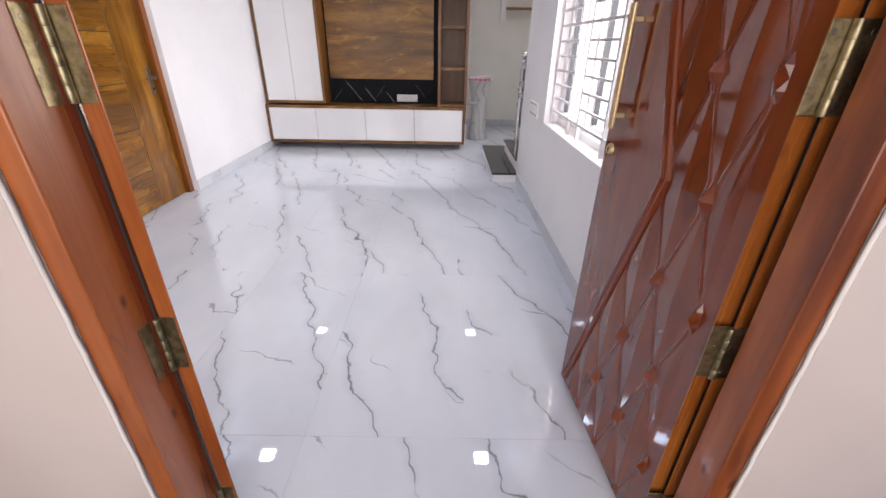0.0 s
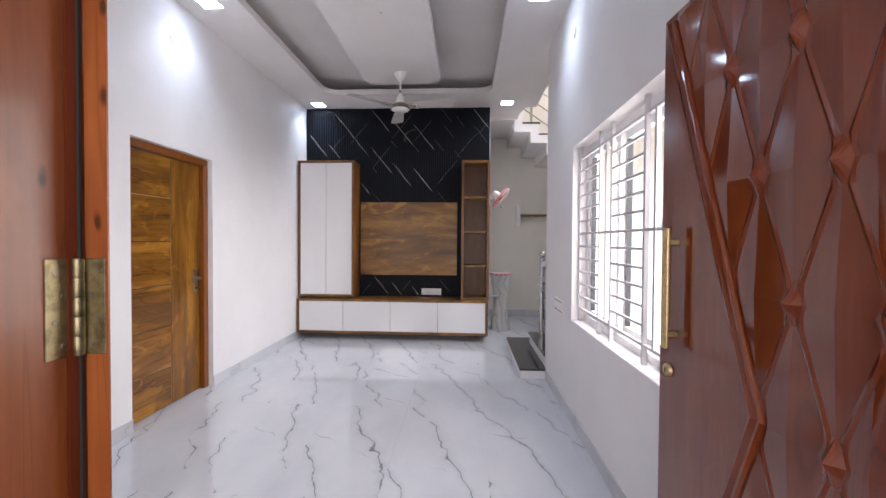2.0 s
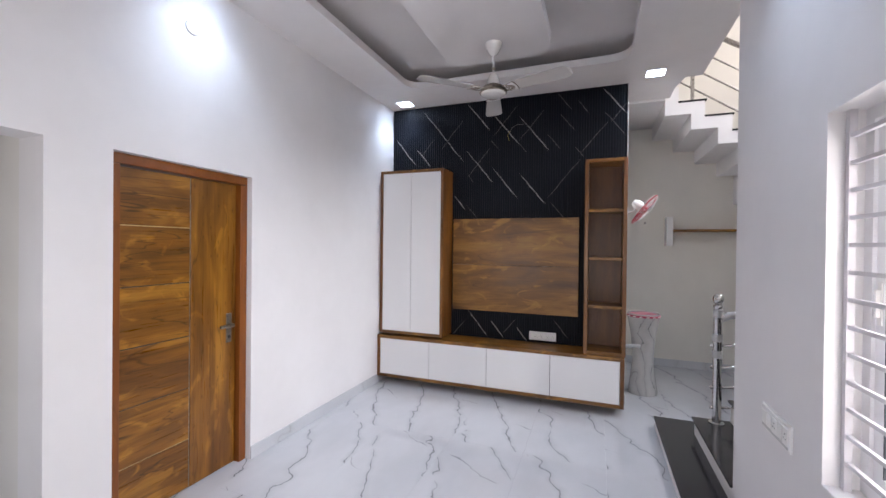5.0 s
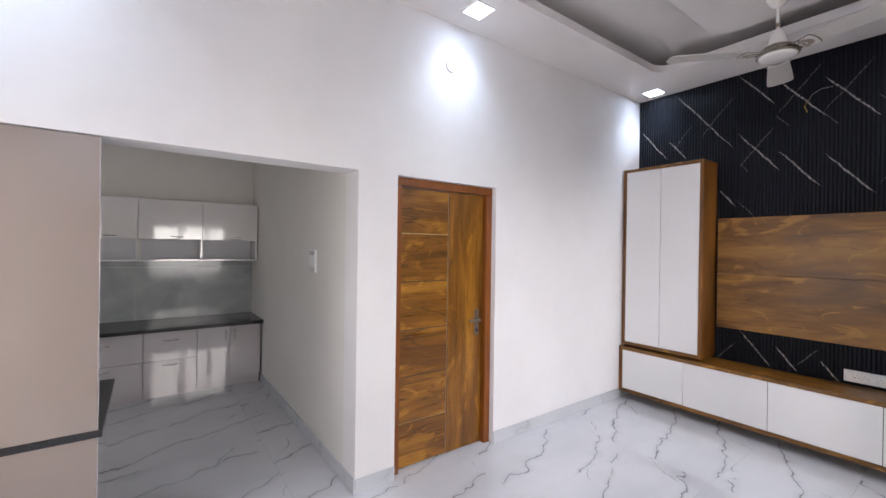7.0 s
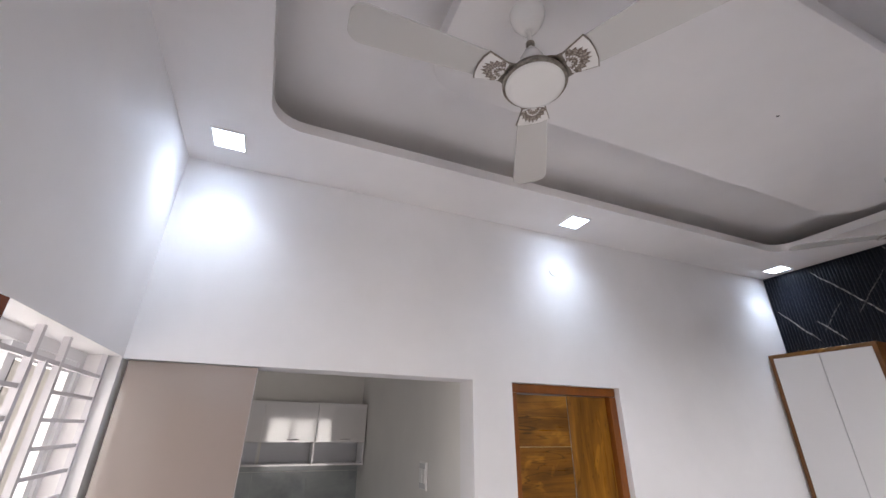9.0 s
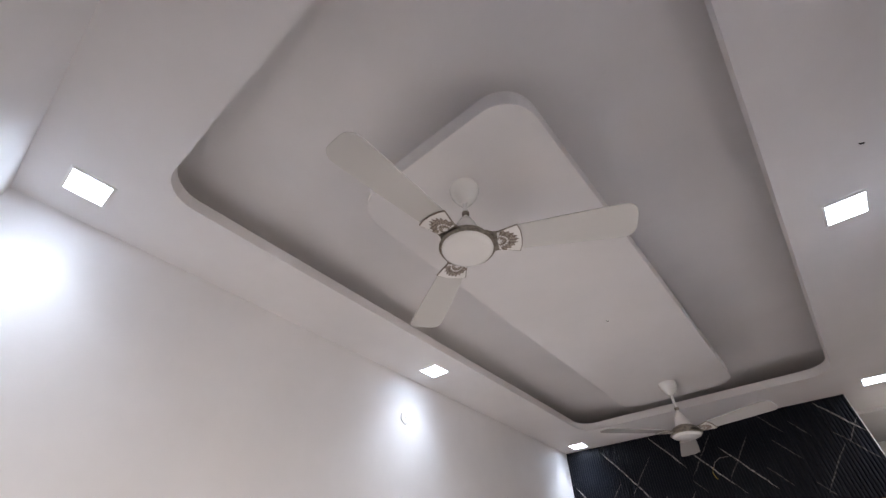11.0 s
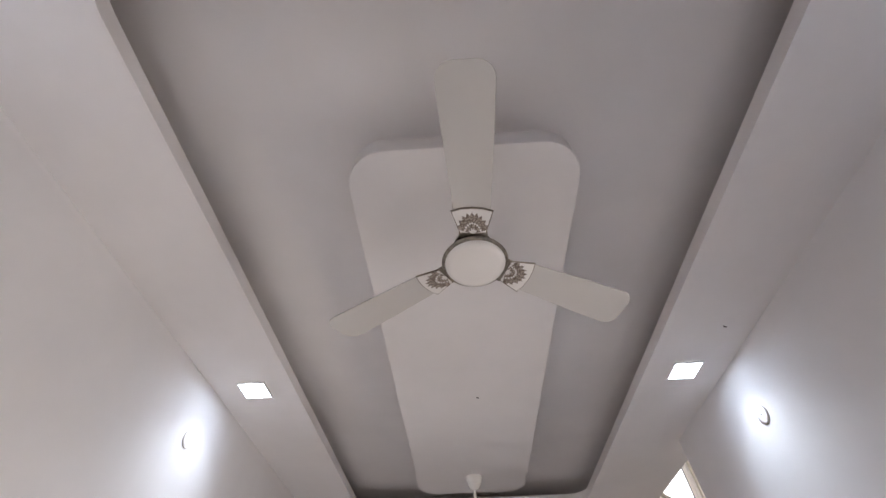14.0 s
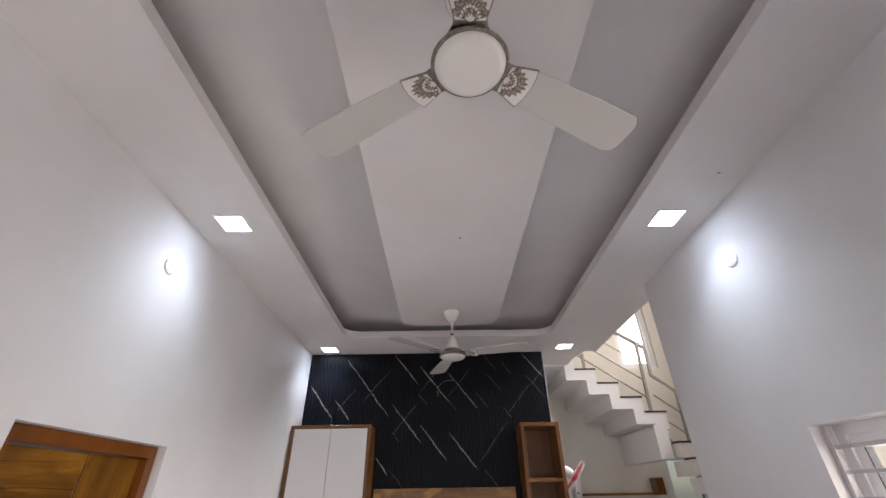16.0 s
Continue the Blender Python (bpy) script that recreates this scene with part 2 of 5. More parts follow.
def marble(name, white, grey, vein, rough, period=0.40, per_tile=True, width=0.0048):
    """Polished vitrified tile with thin broken grey veins that wander along y."""
    m = mat(name, white, rough)
    n = Net(m)
    co = n.coords()
    rnd = n.random() if per_tile else 0.35
    o = n.vec(0.0, 0.0, n.math("MULTIPLY", rnd, 37.0))
    p = n.node("ShaderNodeVectorMath", op="ADD")
    n.put(p.inputs[0], co)
    n.put(p.inputs[1], o)
    p = p.outputs[0]
    x, y, z = n.xyz(co)

    def line(direction, per, w, seed, a1, a2, a3, cut):
        q = n.scaled(p, (1, 1, 1), n.vec(seed, seed * 1.7, 0.0))
        wob = n.math("MULTIPLY", n.math("SUBTRACT", n.noise(q, 1.5, 2, 0.5), 0.5), a1)
        wob2 = n.math("MULTIPLY", n.math("SUBTRACT", n.noise(q, 7, 1, 0.5), 0.5), a2)
        wob3 = n.math("MULTIPLY", n.math("SUBTRACT", n.noise(q, 34, 2, 0.6), 0.5), a3)
        s = n.math("ADD", n.math("MULTIPLY", x, direction[0]), n.math("MULTIPLY", y, direction[1]))
        s = n.math("ADD", n.math("ADD", s, wob), n.math("ADD", wob2, wob3))
        s = n.math("ADD", n.math("DIVIDE", s, per), n.math("MULTIPLY", rnd, 5.0))
        d = n.math("MULTIPLY", n.math("ABSOLUTE", n.math("SUBTRACT", n.math("FRACT", s), 0.5)), per)
        gate = n.step(n.noise(q, 2.6, 2, 0.5), cut, cut + 0.10)
        wid = n.math("MULTIPLY_ADD", n.noise(q, 11, 2), w * 2.2, -w * 0.35)
        return d, n.math("MULTIPLY", n.step(d, wid, 0.0), gate), gate

    d1, v1, g1 = line((0.93, 0.37), period, width, 1.3, 0.34, 0.12, 0.024, 0.34)
    d2, v2, g2 = line((0.50, 0.86), 0.55, width * 0.9, 7.1, 0.36, 0.12, 0.024, 0.56)
    halo = n.math("MULTIPLY", n.step(d1, 0.055, 0.0), g1)
    cloud = n.noise(n.scaled(co, (1.6, 0.8, 1)), 1.3, 4, 0.55)
    c = n.ramp(cloud, [(0.32, grey), (0.62, white)])
    c = n.mix(n.math("MULTIPLY", halo, 0.42), c, tuple(g * 0.86 for g in grey))
    c = n.mix(n.math("MULTIPLY", n.math("MAXIMUM", v1, n.math("MULTIPLY", v2, 0.8)), 0.86), c, vein)
    n.color(c)
    n.rough(n.math("MULTIPLY_ADD", n.noise(co, 3.0, 4), 0.03, rough))
    return m


FLOOR_TILE = marble("polished_white_marble_tile", (0.57, 0.58, 0.612), (0.50, 0.51, 0.542), (0.14, 0.14, 0.15), 0.006, 0.42, True, 0.0095)
FLOOR_TILE.node_tree.nodes["Principled BSDF"].inputs["Specular IOR Level"].default_value = 1.0
SKIRT = marble("grey_marble_skirting", (0.57, 0.58, 0.61), (0.52, 0.53, 0.56), (0.42, 0.42, 0.43), 0.10, 0.5)
BASIN_MARBLE = marble("marble_print_ceramic", (0.56, 0.55, 0.54), (0.44, 0.44, 0.445), (0.05, 0.05, 0.055), 0.05, 0.10, False, 0.0042)
GROUT = mat("pale_grout", (0.66, 0.66, 0.67), 0.8)
WALL_TILE = paint("pale_pink_wall_tile", (0.60, 0.515, 0.47), 0.06, 0.05, 0.01)


def splash_tile():
    m = mat("grey_green_backsplash_tile", (0.34, 0.36, 0.36), 0.11)
    n = Net(m)
    co = n.coords()
    n.color(n.ramp(n.noise(co, 2.4, 5, 0.6, 0.6), [(0.3, (0.26, 0.28, 0.285)), (0.7, (0.42, 0.44, 0.44))]))
    return m


SPLASH = splash_tile()


# printed veins of the black panel: where each starts (x, z) and how long it runs
BOLD_VEINS = [(0.40, 3.25, 0.85), (0.96, 2.73, 0.51), (0.96, 3.28, 0.45), (1.26, 3.14, 0.52), (1.57, 3.07, 0.52), (1.58, 2.43, 0.46), (1.27, 2.51, 0.46), (0.04, 2.93, 0.44), (0.33, 2.78, 0.28), (2.44, 3.27, 0.38), (0.81, 2.21, 0.23), (1.00, 0.87, 0.39), (1.27, 0.77, 0.25), (1.57, 0.71, 0.19)]
FAINT_VEINS = [(2.19, 3.17, 0.20), (1.98, 3.27, 0.25), (2.01, 3.05, 0.26), (1.88, 2.84, 0.22), (0.96, 2.10, 0.24), (1.92, 2.10, 0.23), (1.96, 0.83, 0.26), (2.45, 3.03, 0.35), (2.17, 2.68, 0.15), (1.25, 2.83, 0.16), (1.56, 2.78, 0.16), (0.98, 2.44, 0.12)]
CROSS_VEINS = [(2.67, 3.09, 0.24), (2.50, 2.93, 0.46), (2.23, 2.55, 0.53), (1.86, 3.13, 0.45), (1.56, 3.20, 0.47), (1.25, 2.74, 0.42), (0.93, 3.10, 0.44), (0.56, 2.90, 0.30), (1.56, 0.80, 0.23), (0.97, 0.75, 0.24)]


def black_marble():
    """Black fluted cladding with printed white broken veins on two diagonals."""
    m = mat("black_fluted_marble_print", (0.007, 0.008, 0.012), 0.30)
    n = Net(m)
    co = n.coords()
    x, y, z = n.xyz(co)
    wob = n.math("MULTIPLY", n.math("SUBTRACT", n.noise(co, 7.0, 4, 0.65), 0.5), 0.03)
    out = None
    for veins, ang, w, bright in ((BOLD_VEINS, 39, 0.0070, 0.62), (FAINT_VEINS, 39, 0.005, 0.2), (CROSS_VEINS, -40, 0.0052, 0.22)):
        ca, sa = math.cos(radians(ang)), math.sin(radians(ang))
        across = n.math("ADD", n.math("ADD", n.math("MULTIPLY", x, ca), n.math("MULTIPLY", z, sa)), wob)
        along = n.math("SUBTRACT", n.math("MULTIPLY", x, sa), n.math("MULTIPLY", z, ca))
        kind = None
        for x0, z0, run in veins:
            d = n.math("ABSOLUTE", n.math("SUBTRACT", across, x0 * ca + z0 * sa))
            t = n.math("DIVIDE", n.math("SUBTRACT", along, x0 * sa - z0 * ca), run)
            ends = n.math("MULTIPLY", n.math("MULTIPLY", t, n.math("SUBTRACT", 1.0, t)), 6.0)
            wid = n.math("MULTIPLY", n.math("MINIMUM", n.math("MAXIMUM", ends, 0.0), 1.0), w)
            v = n.math("MULTIPLY", n.math("LESS_THAN", d, wid), n.math("SUBTRACT", 1.0, n.math("DIVIDE", d, w * 1.6)))
            kind = v if kind is None else n.math("MAXIMUM", kind, v)
        kind = n.math("MULTIPLY", kind, bright)
        out = kind if out is None else n.math("MAXIMUM", out, kind)
    dash = n.math("MULTIPLY_ADD", n.step(n.noise(co, 55, 2, 0.7), 0.40, 0.54), 0.75, 0.2)
    n.color(n.mix(n.math("MULTIPLY", out, dash), (0.007, 0.008, 0.012), (0.70, 0.66, 0.61)))
    n.rough(n.math("MULTIPLY_ADD", n.noise(co, 4, 3), 0.12, 0.26))
    n.bsdf.inputs["Specular IOR Level"].default_value = 0.16
    return m


BLACK_MARBLE = black_marble()


def mandala():
    """Round lace print on the fan's blade brackets: petals in rings about the origin of the bracket."""
    m = mat("brown_mandala_print", (0.30, 0.25, 0.21), 0.4, 0.3)
    n = Net(m)
    co = n.coords()
    v = n.node("ShaderNodeTexVoronoi")
    v.feature = "DISTANCE_TO_EDGE"
    n.put(v.inputs["Vector"], co)
    v.inputs["Scale"].default_value = 95
    n.color(n.ramp(v.outputs["Distance"], [(0.05, (0.15, 0.115, 0.09)), (0.22, (0.40, 0.345, 0.30))]))
    return m


MANDALA = mandala()
LACE = paint("pale_brown_lace", (0.36, 0.30, 0.255), 0.4, 0.05, 0.02)


def glow(name, color, strength):
    m = bpy.data.materials.new(name)
    m.use_nodes = True
    t = m.node_tree
    t.nodes.remove(t.nodes["Principled BSDF"])
    e = t.nodes.new("ShaderNodeEmission")
    e.inputs[0].default_value, e.inputs[1].default_value = (*color, 1), strength
    t.links.new(e.outputs[0], t.nodes["Material Output"].inputs[0])
    return m


LED = glow("led_diffuser_lit", (0.68, 0.82, 1.0), LED_STRENGTH)


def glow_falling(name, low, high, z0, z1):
    """Glow that paints daylight on a wall, from lit foot to shaded top."""
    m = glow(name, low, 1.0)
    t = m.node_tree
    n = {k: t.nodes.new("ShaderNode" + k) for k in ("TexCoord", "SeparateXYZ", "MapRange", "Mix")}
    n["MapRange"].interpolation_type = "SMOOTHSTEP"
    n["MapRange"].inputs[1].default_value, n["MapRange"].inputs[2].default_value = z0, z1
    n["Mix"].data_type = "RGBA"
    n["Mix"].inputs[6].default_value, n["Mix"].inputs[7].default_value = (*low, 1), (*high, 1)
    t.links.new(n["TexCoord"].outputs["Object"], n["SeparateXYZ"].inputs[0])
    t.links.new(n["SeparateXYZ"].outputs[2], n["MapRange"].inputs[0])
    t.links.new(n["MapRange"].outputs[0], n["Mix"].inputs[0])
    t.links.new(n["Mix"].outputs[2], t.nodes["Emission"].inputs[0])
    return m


# Emission paints the daylight on the cream walls outside the windows.
BACKDROP = glow_falling("cream_glow_as_sunlit", (1.35, 1.30, 1.22), (0.47, 0.41, 0.33), 0.9, 2.3)
BACKDROP_DIM = glow_falling("cream_glow_as_shaded", (0.72, 0.66, 0.57), (0.46, 0.40, 0.32), 0.2, 2.0)
BACKDROP_YARD = glow("cream_glow_yard", (1.0, 0.91, 0.78), 0.62)
BACKDROP_SKY = glow("daylit_white_distance", (0.93, 0.97, 1.0), 4.0)


def glass_pane():
    m = bpy.data.materials.new("window_glass")
    m.use_nodes = True
    t = m.node_tree
    t.nodes.remove(t.nodes["Principled BSDF"])
    a, b, mx = t.nodes.new("ShaderNodeBsdfTransparent"), t.nodes.new("ShaderNodeBsdfGlossy"), t.nodes.new("ShaderNodeMixShader")
    b.inputs["Roughness"].default_value = 0.02
    mx.inputs[0].default_value = 0.06
    t.links.new(a.outputs[0], mx.inputs[1])
    t.links.new(b.outputs[0], mx.inputs[2])
    t.links.new(mx.outputs[0], t.nodes["Material Output"].inputs[0])
    return m


GLASS = glass_pane()
FILM = mat("clear_packing_film", (0.75, 0.75, 0.76), 0.18)
FILM.node_tree.nodes["Principled BSDF"].inputs["Alpha"].default_value = 0.45


# ---- mesh helpers ----
def box(x0, x1, y0, y1, z0, z1, bevel=0.0, seg=2, m=None):
    bm = bmesh.new()
    bmesh.ops.create_cube(bm, size=1)
    for v in bm.verts:
        v.co = Vector(((x0 + x1) / 2 + v.co.x * (x1 - x0), (y0 + y1) / 2 + v.co.y * (y1 - y0), (z0 + z1) / 2 + v.co.z * (z1 - z0)))
    if bevel:
        bmesh.ops.bevel(bm, geom=bm.edges[:], offset=bevel, segments=seg, affect="EDGES", profile=0.5)
    if m is not None:
        bmesh.ops.transform(bm, matrix=m, verts=bm.verts)
    return bm


def join(*bms):
    """One bmesh out of several."""
    out = bmesh.new()
    for b in bms:
        tmp = bpy.data.meshes.new("tmp")
        b.to_mesh(tmp)
        out.from_mesh(tmp)
        bpy.data.meshes.remove(tmp)
        b.free()
    return out


def moved(bm, m):
    bmesh.ops.transform(bm, matrix=m, verts=bm.verts)
    return bm


def lathe(profile, steps=32, m=None):
    """Turned shape about z from (radius, height) pairs."""
    bm = bmesh.new()
    rings = []
    for r, z in profile:
        rings.append([bm.verts.new((max(r, 1e-4) * math.cos(2 * math.pi * i / steps), max(r, 1e-4) * math.sin(2 * math.pi * i / steps), z)) for i in range(steps)])
    for a, b in zip(rings, rings[1:]):
        for i in range(steps):
            bm.faces.new((a[i], a[(i + 1) % steps], b[(i + 1) % steps], b[i]))
    bm.faces.new(rings[0][::-1])
    bm.faces.new(rings[-1])
    bmesh.ops.recalc_face_normals(bm, faces=bm.faces)
    for f in bm.faces:
        f.smooth = len(f.verts) == 4
    # crisp edges where the profile turns hard, and round the caps
    for k, ring in enumerate(rings):
        if 0 < k < len(rings) - 1:
            a = math.atan2(profile[k][1] - profile[k - 1][1], profile[k][0] - profile[k - 1][0])
            b = math.atan2(profile[k + 1][1] - profile[k][1], profile[k + 1][0] - profile[k][0])
            if abs((b - a + math.pi) % (2 * math.pi) - math.pi) < 0.7:
                continue
        for i in range(steps):
            e = bm.edges.get((ring[i], ring[(i + 1) % steps]))
            if e:
                e.smooth = False
    if m is not None:
        bmesh.ops.transform(bm, matrix=m, verts=bm.verts)
    return bm


def tube(points, radius, sides=10, square=False):
    """A bar or wire along points; square bars have four flat sides."""
    pts = [Vector(p) for p in points]
    n = 4 if square else sides
    bm = bmesh.new()
    rings = []
    for i, p in enumerate(pts):
        d = (pts[min(i + 1, len(pts) - 1)] - pts[max(i - 1, 0)]).normalized()
        up = Vector((0, 0, 1)) if abs(d.z) < 0.95 else Vector((0, 1, 0))
        a = d.cross(up).normalized()
        b = a.cross(d)
        r = radius * (1.414 if square else 1)
        ph = math.pi / 4 if square else 0
        rings.append([bm.verts.new(p + a * r * math.cos(ph + 2 * math.pi * k / n) + b * r * math.sin(ph + 2 * math.pi * k / n)) for k in range(n)])
    for a, b in zip(rings, rings[1:]):
        for k in range(n):
            f = bm.faces.new((a[k], a[(k + 1) % n], b[(k + 1) % n], b[k]))
            f.smooth = not square
    bm.faces.new(rings[0][::-1])
    bm.faces.new(rings[-1])
    bmesh.ops.recalc_face_normals(bm, faces=bm.faces)
    return bm


def prism(outline, z0, z1, bevel=0.0):
    """An outline in plan, raised from z0 to z1."""
    bm = bmesh.new()
    f = bm.faces.new([bm.verts.new((x, y, z0)) for x, y in outline])
    top = bmesh.ops.extrude_face_region(bm, geom=[f])
    for v in top["geom"]:
        if isinstance(v, bmesh.types.BMVert):
            v.co.z = z1
    bmesh.ops.recalc_face_normals(bm, faces=bm.faces)
    if bevel:
        es = [e for e in bm.edges if abs(e.verts[0].co.z - e.verts[1].co.z) < 1e-6]
        bmesh.ops.bevel(bm, geom=es, offset=bevel, segments=2, affect="EDGES", profile=0.5)
    return bm


def rounded(x0, x1, y0, y1, r, n=8):
    pts = []
    for cx, cy, a in ((x1 - r, y1 - r, 0), (x0 + r, y1 - r, 90), (x0 + r, y0 + r, 180), (x1 - r, y0 + r, 270)):
        for i in range(n + 1):
            t = radians(a + 90 * i / n)
            pts.append((cx + r * math.cos(t), cy + r * math.sin(t)))
    return pts


def finish(name, bm, material):
    me = bpy.data.meshes.new(name)
    bm.to_mesh(me)
    bm.free()
    me.materials.append(material)
    return new(name, me)


def solid(name, bm, material, label="", category="", kind="", group=""):
    return tagged(finish(name, bm, material), label, category, group, kind)


def thing(name, at, label, category, kind="", group=""):
    """An Empty at a thing's base, that parents its parts."""
    ob = new(name)
    ob.empty_display_size = 0.05
    ob.matrix_basis = Matrix.Translation(at)
    return tagged(ob, label, category, group, kind)


def part(name, bm, material, parent, label=""):
    ob = finish(name, bm, material)
    ob.parent = parent
    if parent.parent is None:
        ob.matrix_parent_inverse = parent.matrix_basis.inverted()
    return tagged(ob, label)


ALONG_X = Matrix.Rotation(radians(90), 4, "Y")
ALONG_Y = Matrix.Rotation(radians(-90), 4, "X")

# ---- the large structure ----
W, D, H = 3.155, 5.33, 3.287      # main room: width, depth, height of the false ceiling's rim
TOP = 3.45                        # slab level at the stairwell
TRAY = 3.505                      # underside of the slab above the tray
STAIR_X, BACK_Y, ROOF = 5.3, 7.05, 6.0
DOOR2 = (2.17, 3.095, 2.10)       # bedroom door recess in the side wall
KIT_R = 1.88                      # kitchen's side wall, flush with the opening


def wall_with_holes(u0, u1, z0, z1, t0, t1, holes, axis):
    """A wall along x or y with rectangular openings through it, built of butted blocks."""
    us = sorted({u0, u1, *[h[0] for h in holes], *[h[1] for h in holes]})
    out = []
    for a, b in zip(us, us[1:]):
        zs = [(z0, z1)]
        for h in holes:
            if h[0] <= a and b <= h[1]:
                zs = [p for lo, hi in zs for p in ((lo, min(hi, h[2])), (max(lo, h[3]), hi)) if p[1] - p[0] > 1e-6]
        for lo, hi in zs:
            out.append(box(a, b, t0, t1, lo, hi) if axis == "x" else box(t0, t1, a, b, lo, hi))
    bm = join(*out)
    bmesh.ops.remove_doubles(bm, verts=bm.verts, dist=1e-5)
    # drop the doubled faces between butted blocks
    seen = {}
    for f in bm.faces:
        seen.setdefault(tuple(round(c, 4) for c in f.calc_center_median()), []).append(f)
    bmesh.ops.delete(bm, geom=[f for fs in seen.values() if len(fs) > 1 for f in fs], context="FACES")
    return bm


def structure(name, bm, material, label, category="wall"):
    return solid(name, bm, material, label, category, "structure")


structure("wall_west", wall_with_holes(0, D, 0, TRAY, -0.2, 0, [(0, KIT_R, 0, 2.10), (DOOR2[0], DOOR2[1], 0, DOOR2[2])], "y"), WALL, "white painted wall with kitchen opening and doorway")
structure("wall_north", box(-0.2, 2.68, D, D + 0.17, 0, TRAY), WALL, "white painted wall behind the television unit")
structure("wall_passage", box(2.5, 2.68, D + 0.17, BACK_Y, 0, TRAY), KITCHEN_WALL, "pale painted side wall of the passage")
structure("wall_east", wall_with_holes(0, 3.585, 0, ROOF, W, W + 0.2, [(0.80, 2.605, 0.77, 2.09)], "y"), WALL, "white painted wall with a wide grilled window")
front = wall_with_holes(-0.2, 1.25, 0, TRAY, -0.23, 0, [(0.02, 1.20, 0.50, 2.105)], "x")
front2 = wall_with_holes(1.25, W + 0.2, 0, TRAY, -0.112, 0, [(1.742, 3.032, 0, 2.085)], "x")
structure("wall_south", join(front, front2), WALL, "white painted front wall with window and entrance")
structure("wall_stair_back", wall_with_holes(2.5, STAIR_X + 0.2, 0, ROOF, BACK_Y, BACK_Y + 0.2, [(4.335, 4.935, 3.53, 4.95), (4.58, 5.16, 1.52, 2.48)], "x"), CREAM, "cream painted stairwell wall with tall window")
# The opening is unseen, added to hold the stairwell lamps.
structure("wall_stair_east", wall_with_holes(3.385, BACK_Y, 0, ROOF, STAIR_X, STAIR_X + 0.2, [(3.85, 5.55, 3.6, 4.8)], "y"), CREAM, "cream painted stairwell side wall with an added, unseen opening")
structure("wall_stair_south", box(W + 0.2, STAIR_X, 3.385, 3.585, 0, ROOF), CREAM, "cream painted stairwell wall beside the steps")
structure("wall_upper_west", box(2.5, 2.68, 3.385, BACK_Y, TOP + 0.17, ROOF), CREAM, "cream painted wall of the upper floor")
structure("wall_upper_south", box(2.5, W, 3.385, 3.585, TOP + 0.17, ROOF), CREAM, "cream painted wall of the upper floor")
structure("roof", box(2.4, STAIR_X + 0.3, 3.3, BACK_Y + 0.3, ROOF, ROOF + 0.15), CEIL, "white underside of the stairwell roof", "ceiling")
structure("wall_kitchen_north", box(-3.45, -0.2, KIT_R, KIT_R + 0.12, 0, 3.0), KITCHEN_WALL, "pale painted kitchen side wall")
structure("wall_kitchen_west", box(-3.45, -3.27, -1.2, KIT_R, 0, 3.0), KITCHEN_WALL, "pale painted kitchen end wall")
# The window hole is unseen, cut for the added kitchen lamp.
structure("wall_kitchen_south", wall_with_holes(-3.45, -0.2, 0, 3.0, -1.35, -1.2, [(-2.4, -1.2, 1.0, 2.05)], "x"), KITCHEN_WALL, "pale painted kitchen wall")
structure("wall_kitchen_east", box(-0.2, -0.05, -1.35, -0.23, 0, 3.0), KITCHEN_WALL, "pale painted kitchen wall beside the front wall")
structure("kitchen_ceiling", box(-3.45, -0.2, -1.35, KIT_R + 0.12, 3.0, 3.12), CEIL, "plain white kitchen ceiling", "ceiling")


def plate_with_hole(outer, hole, z0, z1):
    bm = bmesh.new()
    edges = []
    for loop in (outer, hole):
        vs = [bm.verts.new((x, y, z0)) for x, y in loop]
        edges += [bm.edges.new((a, b)) for a, b in zip(vs, vs[1:] + vs[:1])]
    bmesh.ops.triangle_fill(bm, edges=edges, use_beauty=True)
    top = bmesh.ops.extrude_face_region(bm, geom=bm.faces[:])
    for v in top["geom"]:
        if isinstance(v, bmesh.types.BMVert):
            v.co.z = z1
    bmesh.ops.recalc_face_normals(bm, faces=bm.faces)
    return bm


PANEL_DROP = 0.052
# false ceiling: rim with a rounded opening, slab above, floating panel in the middle
EDGE = 3.32                       # soffit edge at the stairwell
outer = [(0, 0), (W, 0), (W, 3.585), (EDGE, 3.585), (EDGE, 5.33), (3.19, 5.34), (3.14, 5.62), (3.14, 5.9), (2.68, 5.9), (2.68, D), (0, D)]
structure("false_ceiling", plate_with_hole(outer, rounded(0.50, 2.66, 0.45, 4.75, 0.17), H, H + 0.066), CEIL, "white gypsum false ceiling with rounded tray", "ceiling")
structure("ceiling_panel", prism(rounded(1.143, 2.032, 1.085, 4.29, 0.155), H - PANEL_DROP, H + 0.050, 0.003), CEIL, "white raised centre panel of the tray ceiling", "ceiling")
structure("ceiling_slab", join(box(0, W, 0, 3.585, TRAY, TOP + 0.17), box(0, EDGE, 3.585, D, TRAY, TOP + 0.17), box(2.68, 3.14, D, 5.9, TRAY, TOP + 0.17)), CEIL, "white slab above the false ceiling", "ceiling")
structure("ceiling_hanger", join(box(1.25, 1.93, 1.2, 4.16, H + 0.050, TRAY)), CEIL, "white core that carries the centre panel", "ceiling")
structure("slab_fascia", box(EDGE, EDGE + 0.012, 3.587, D, H - 0.002, TOP + 0.17), CEIL, "white edge of the slab at the stairwell", "ceiling")

# ---- windows ----
def rungs(a, b, n):
    return [a + (b - a) * (i + 1) / (n + 1) for i in range(n)]


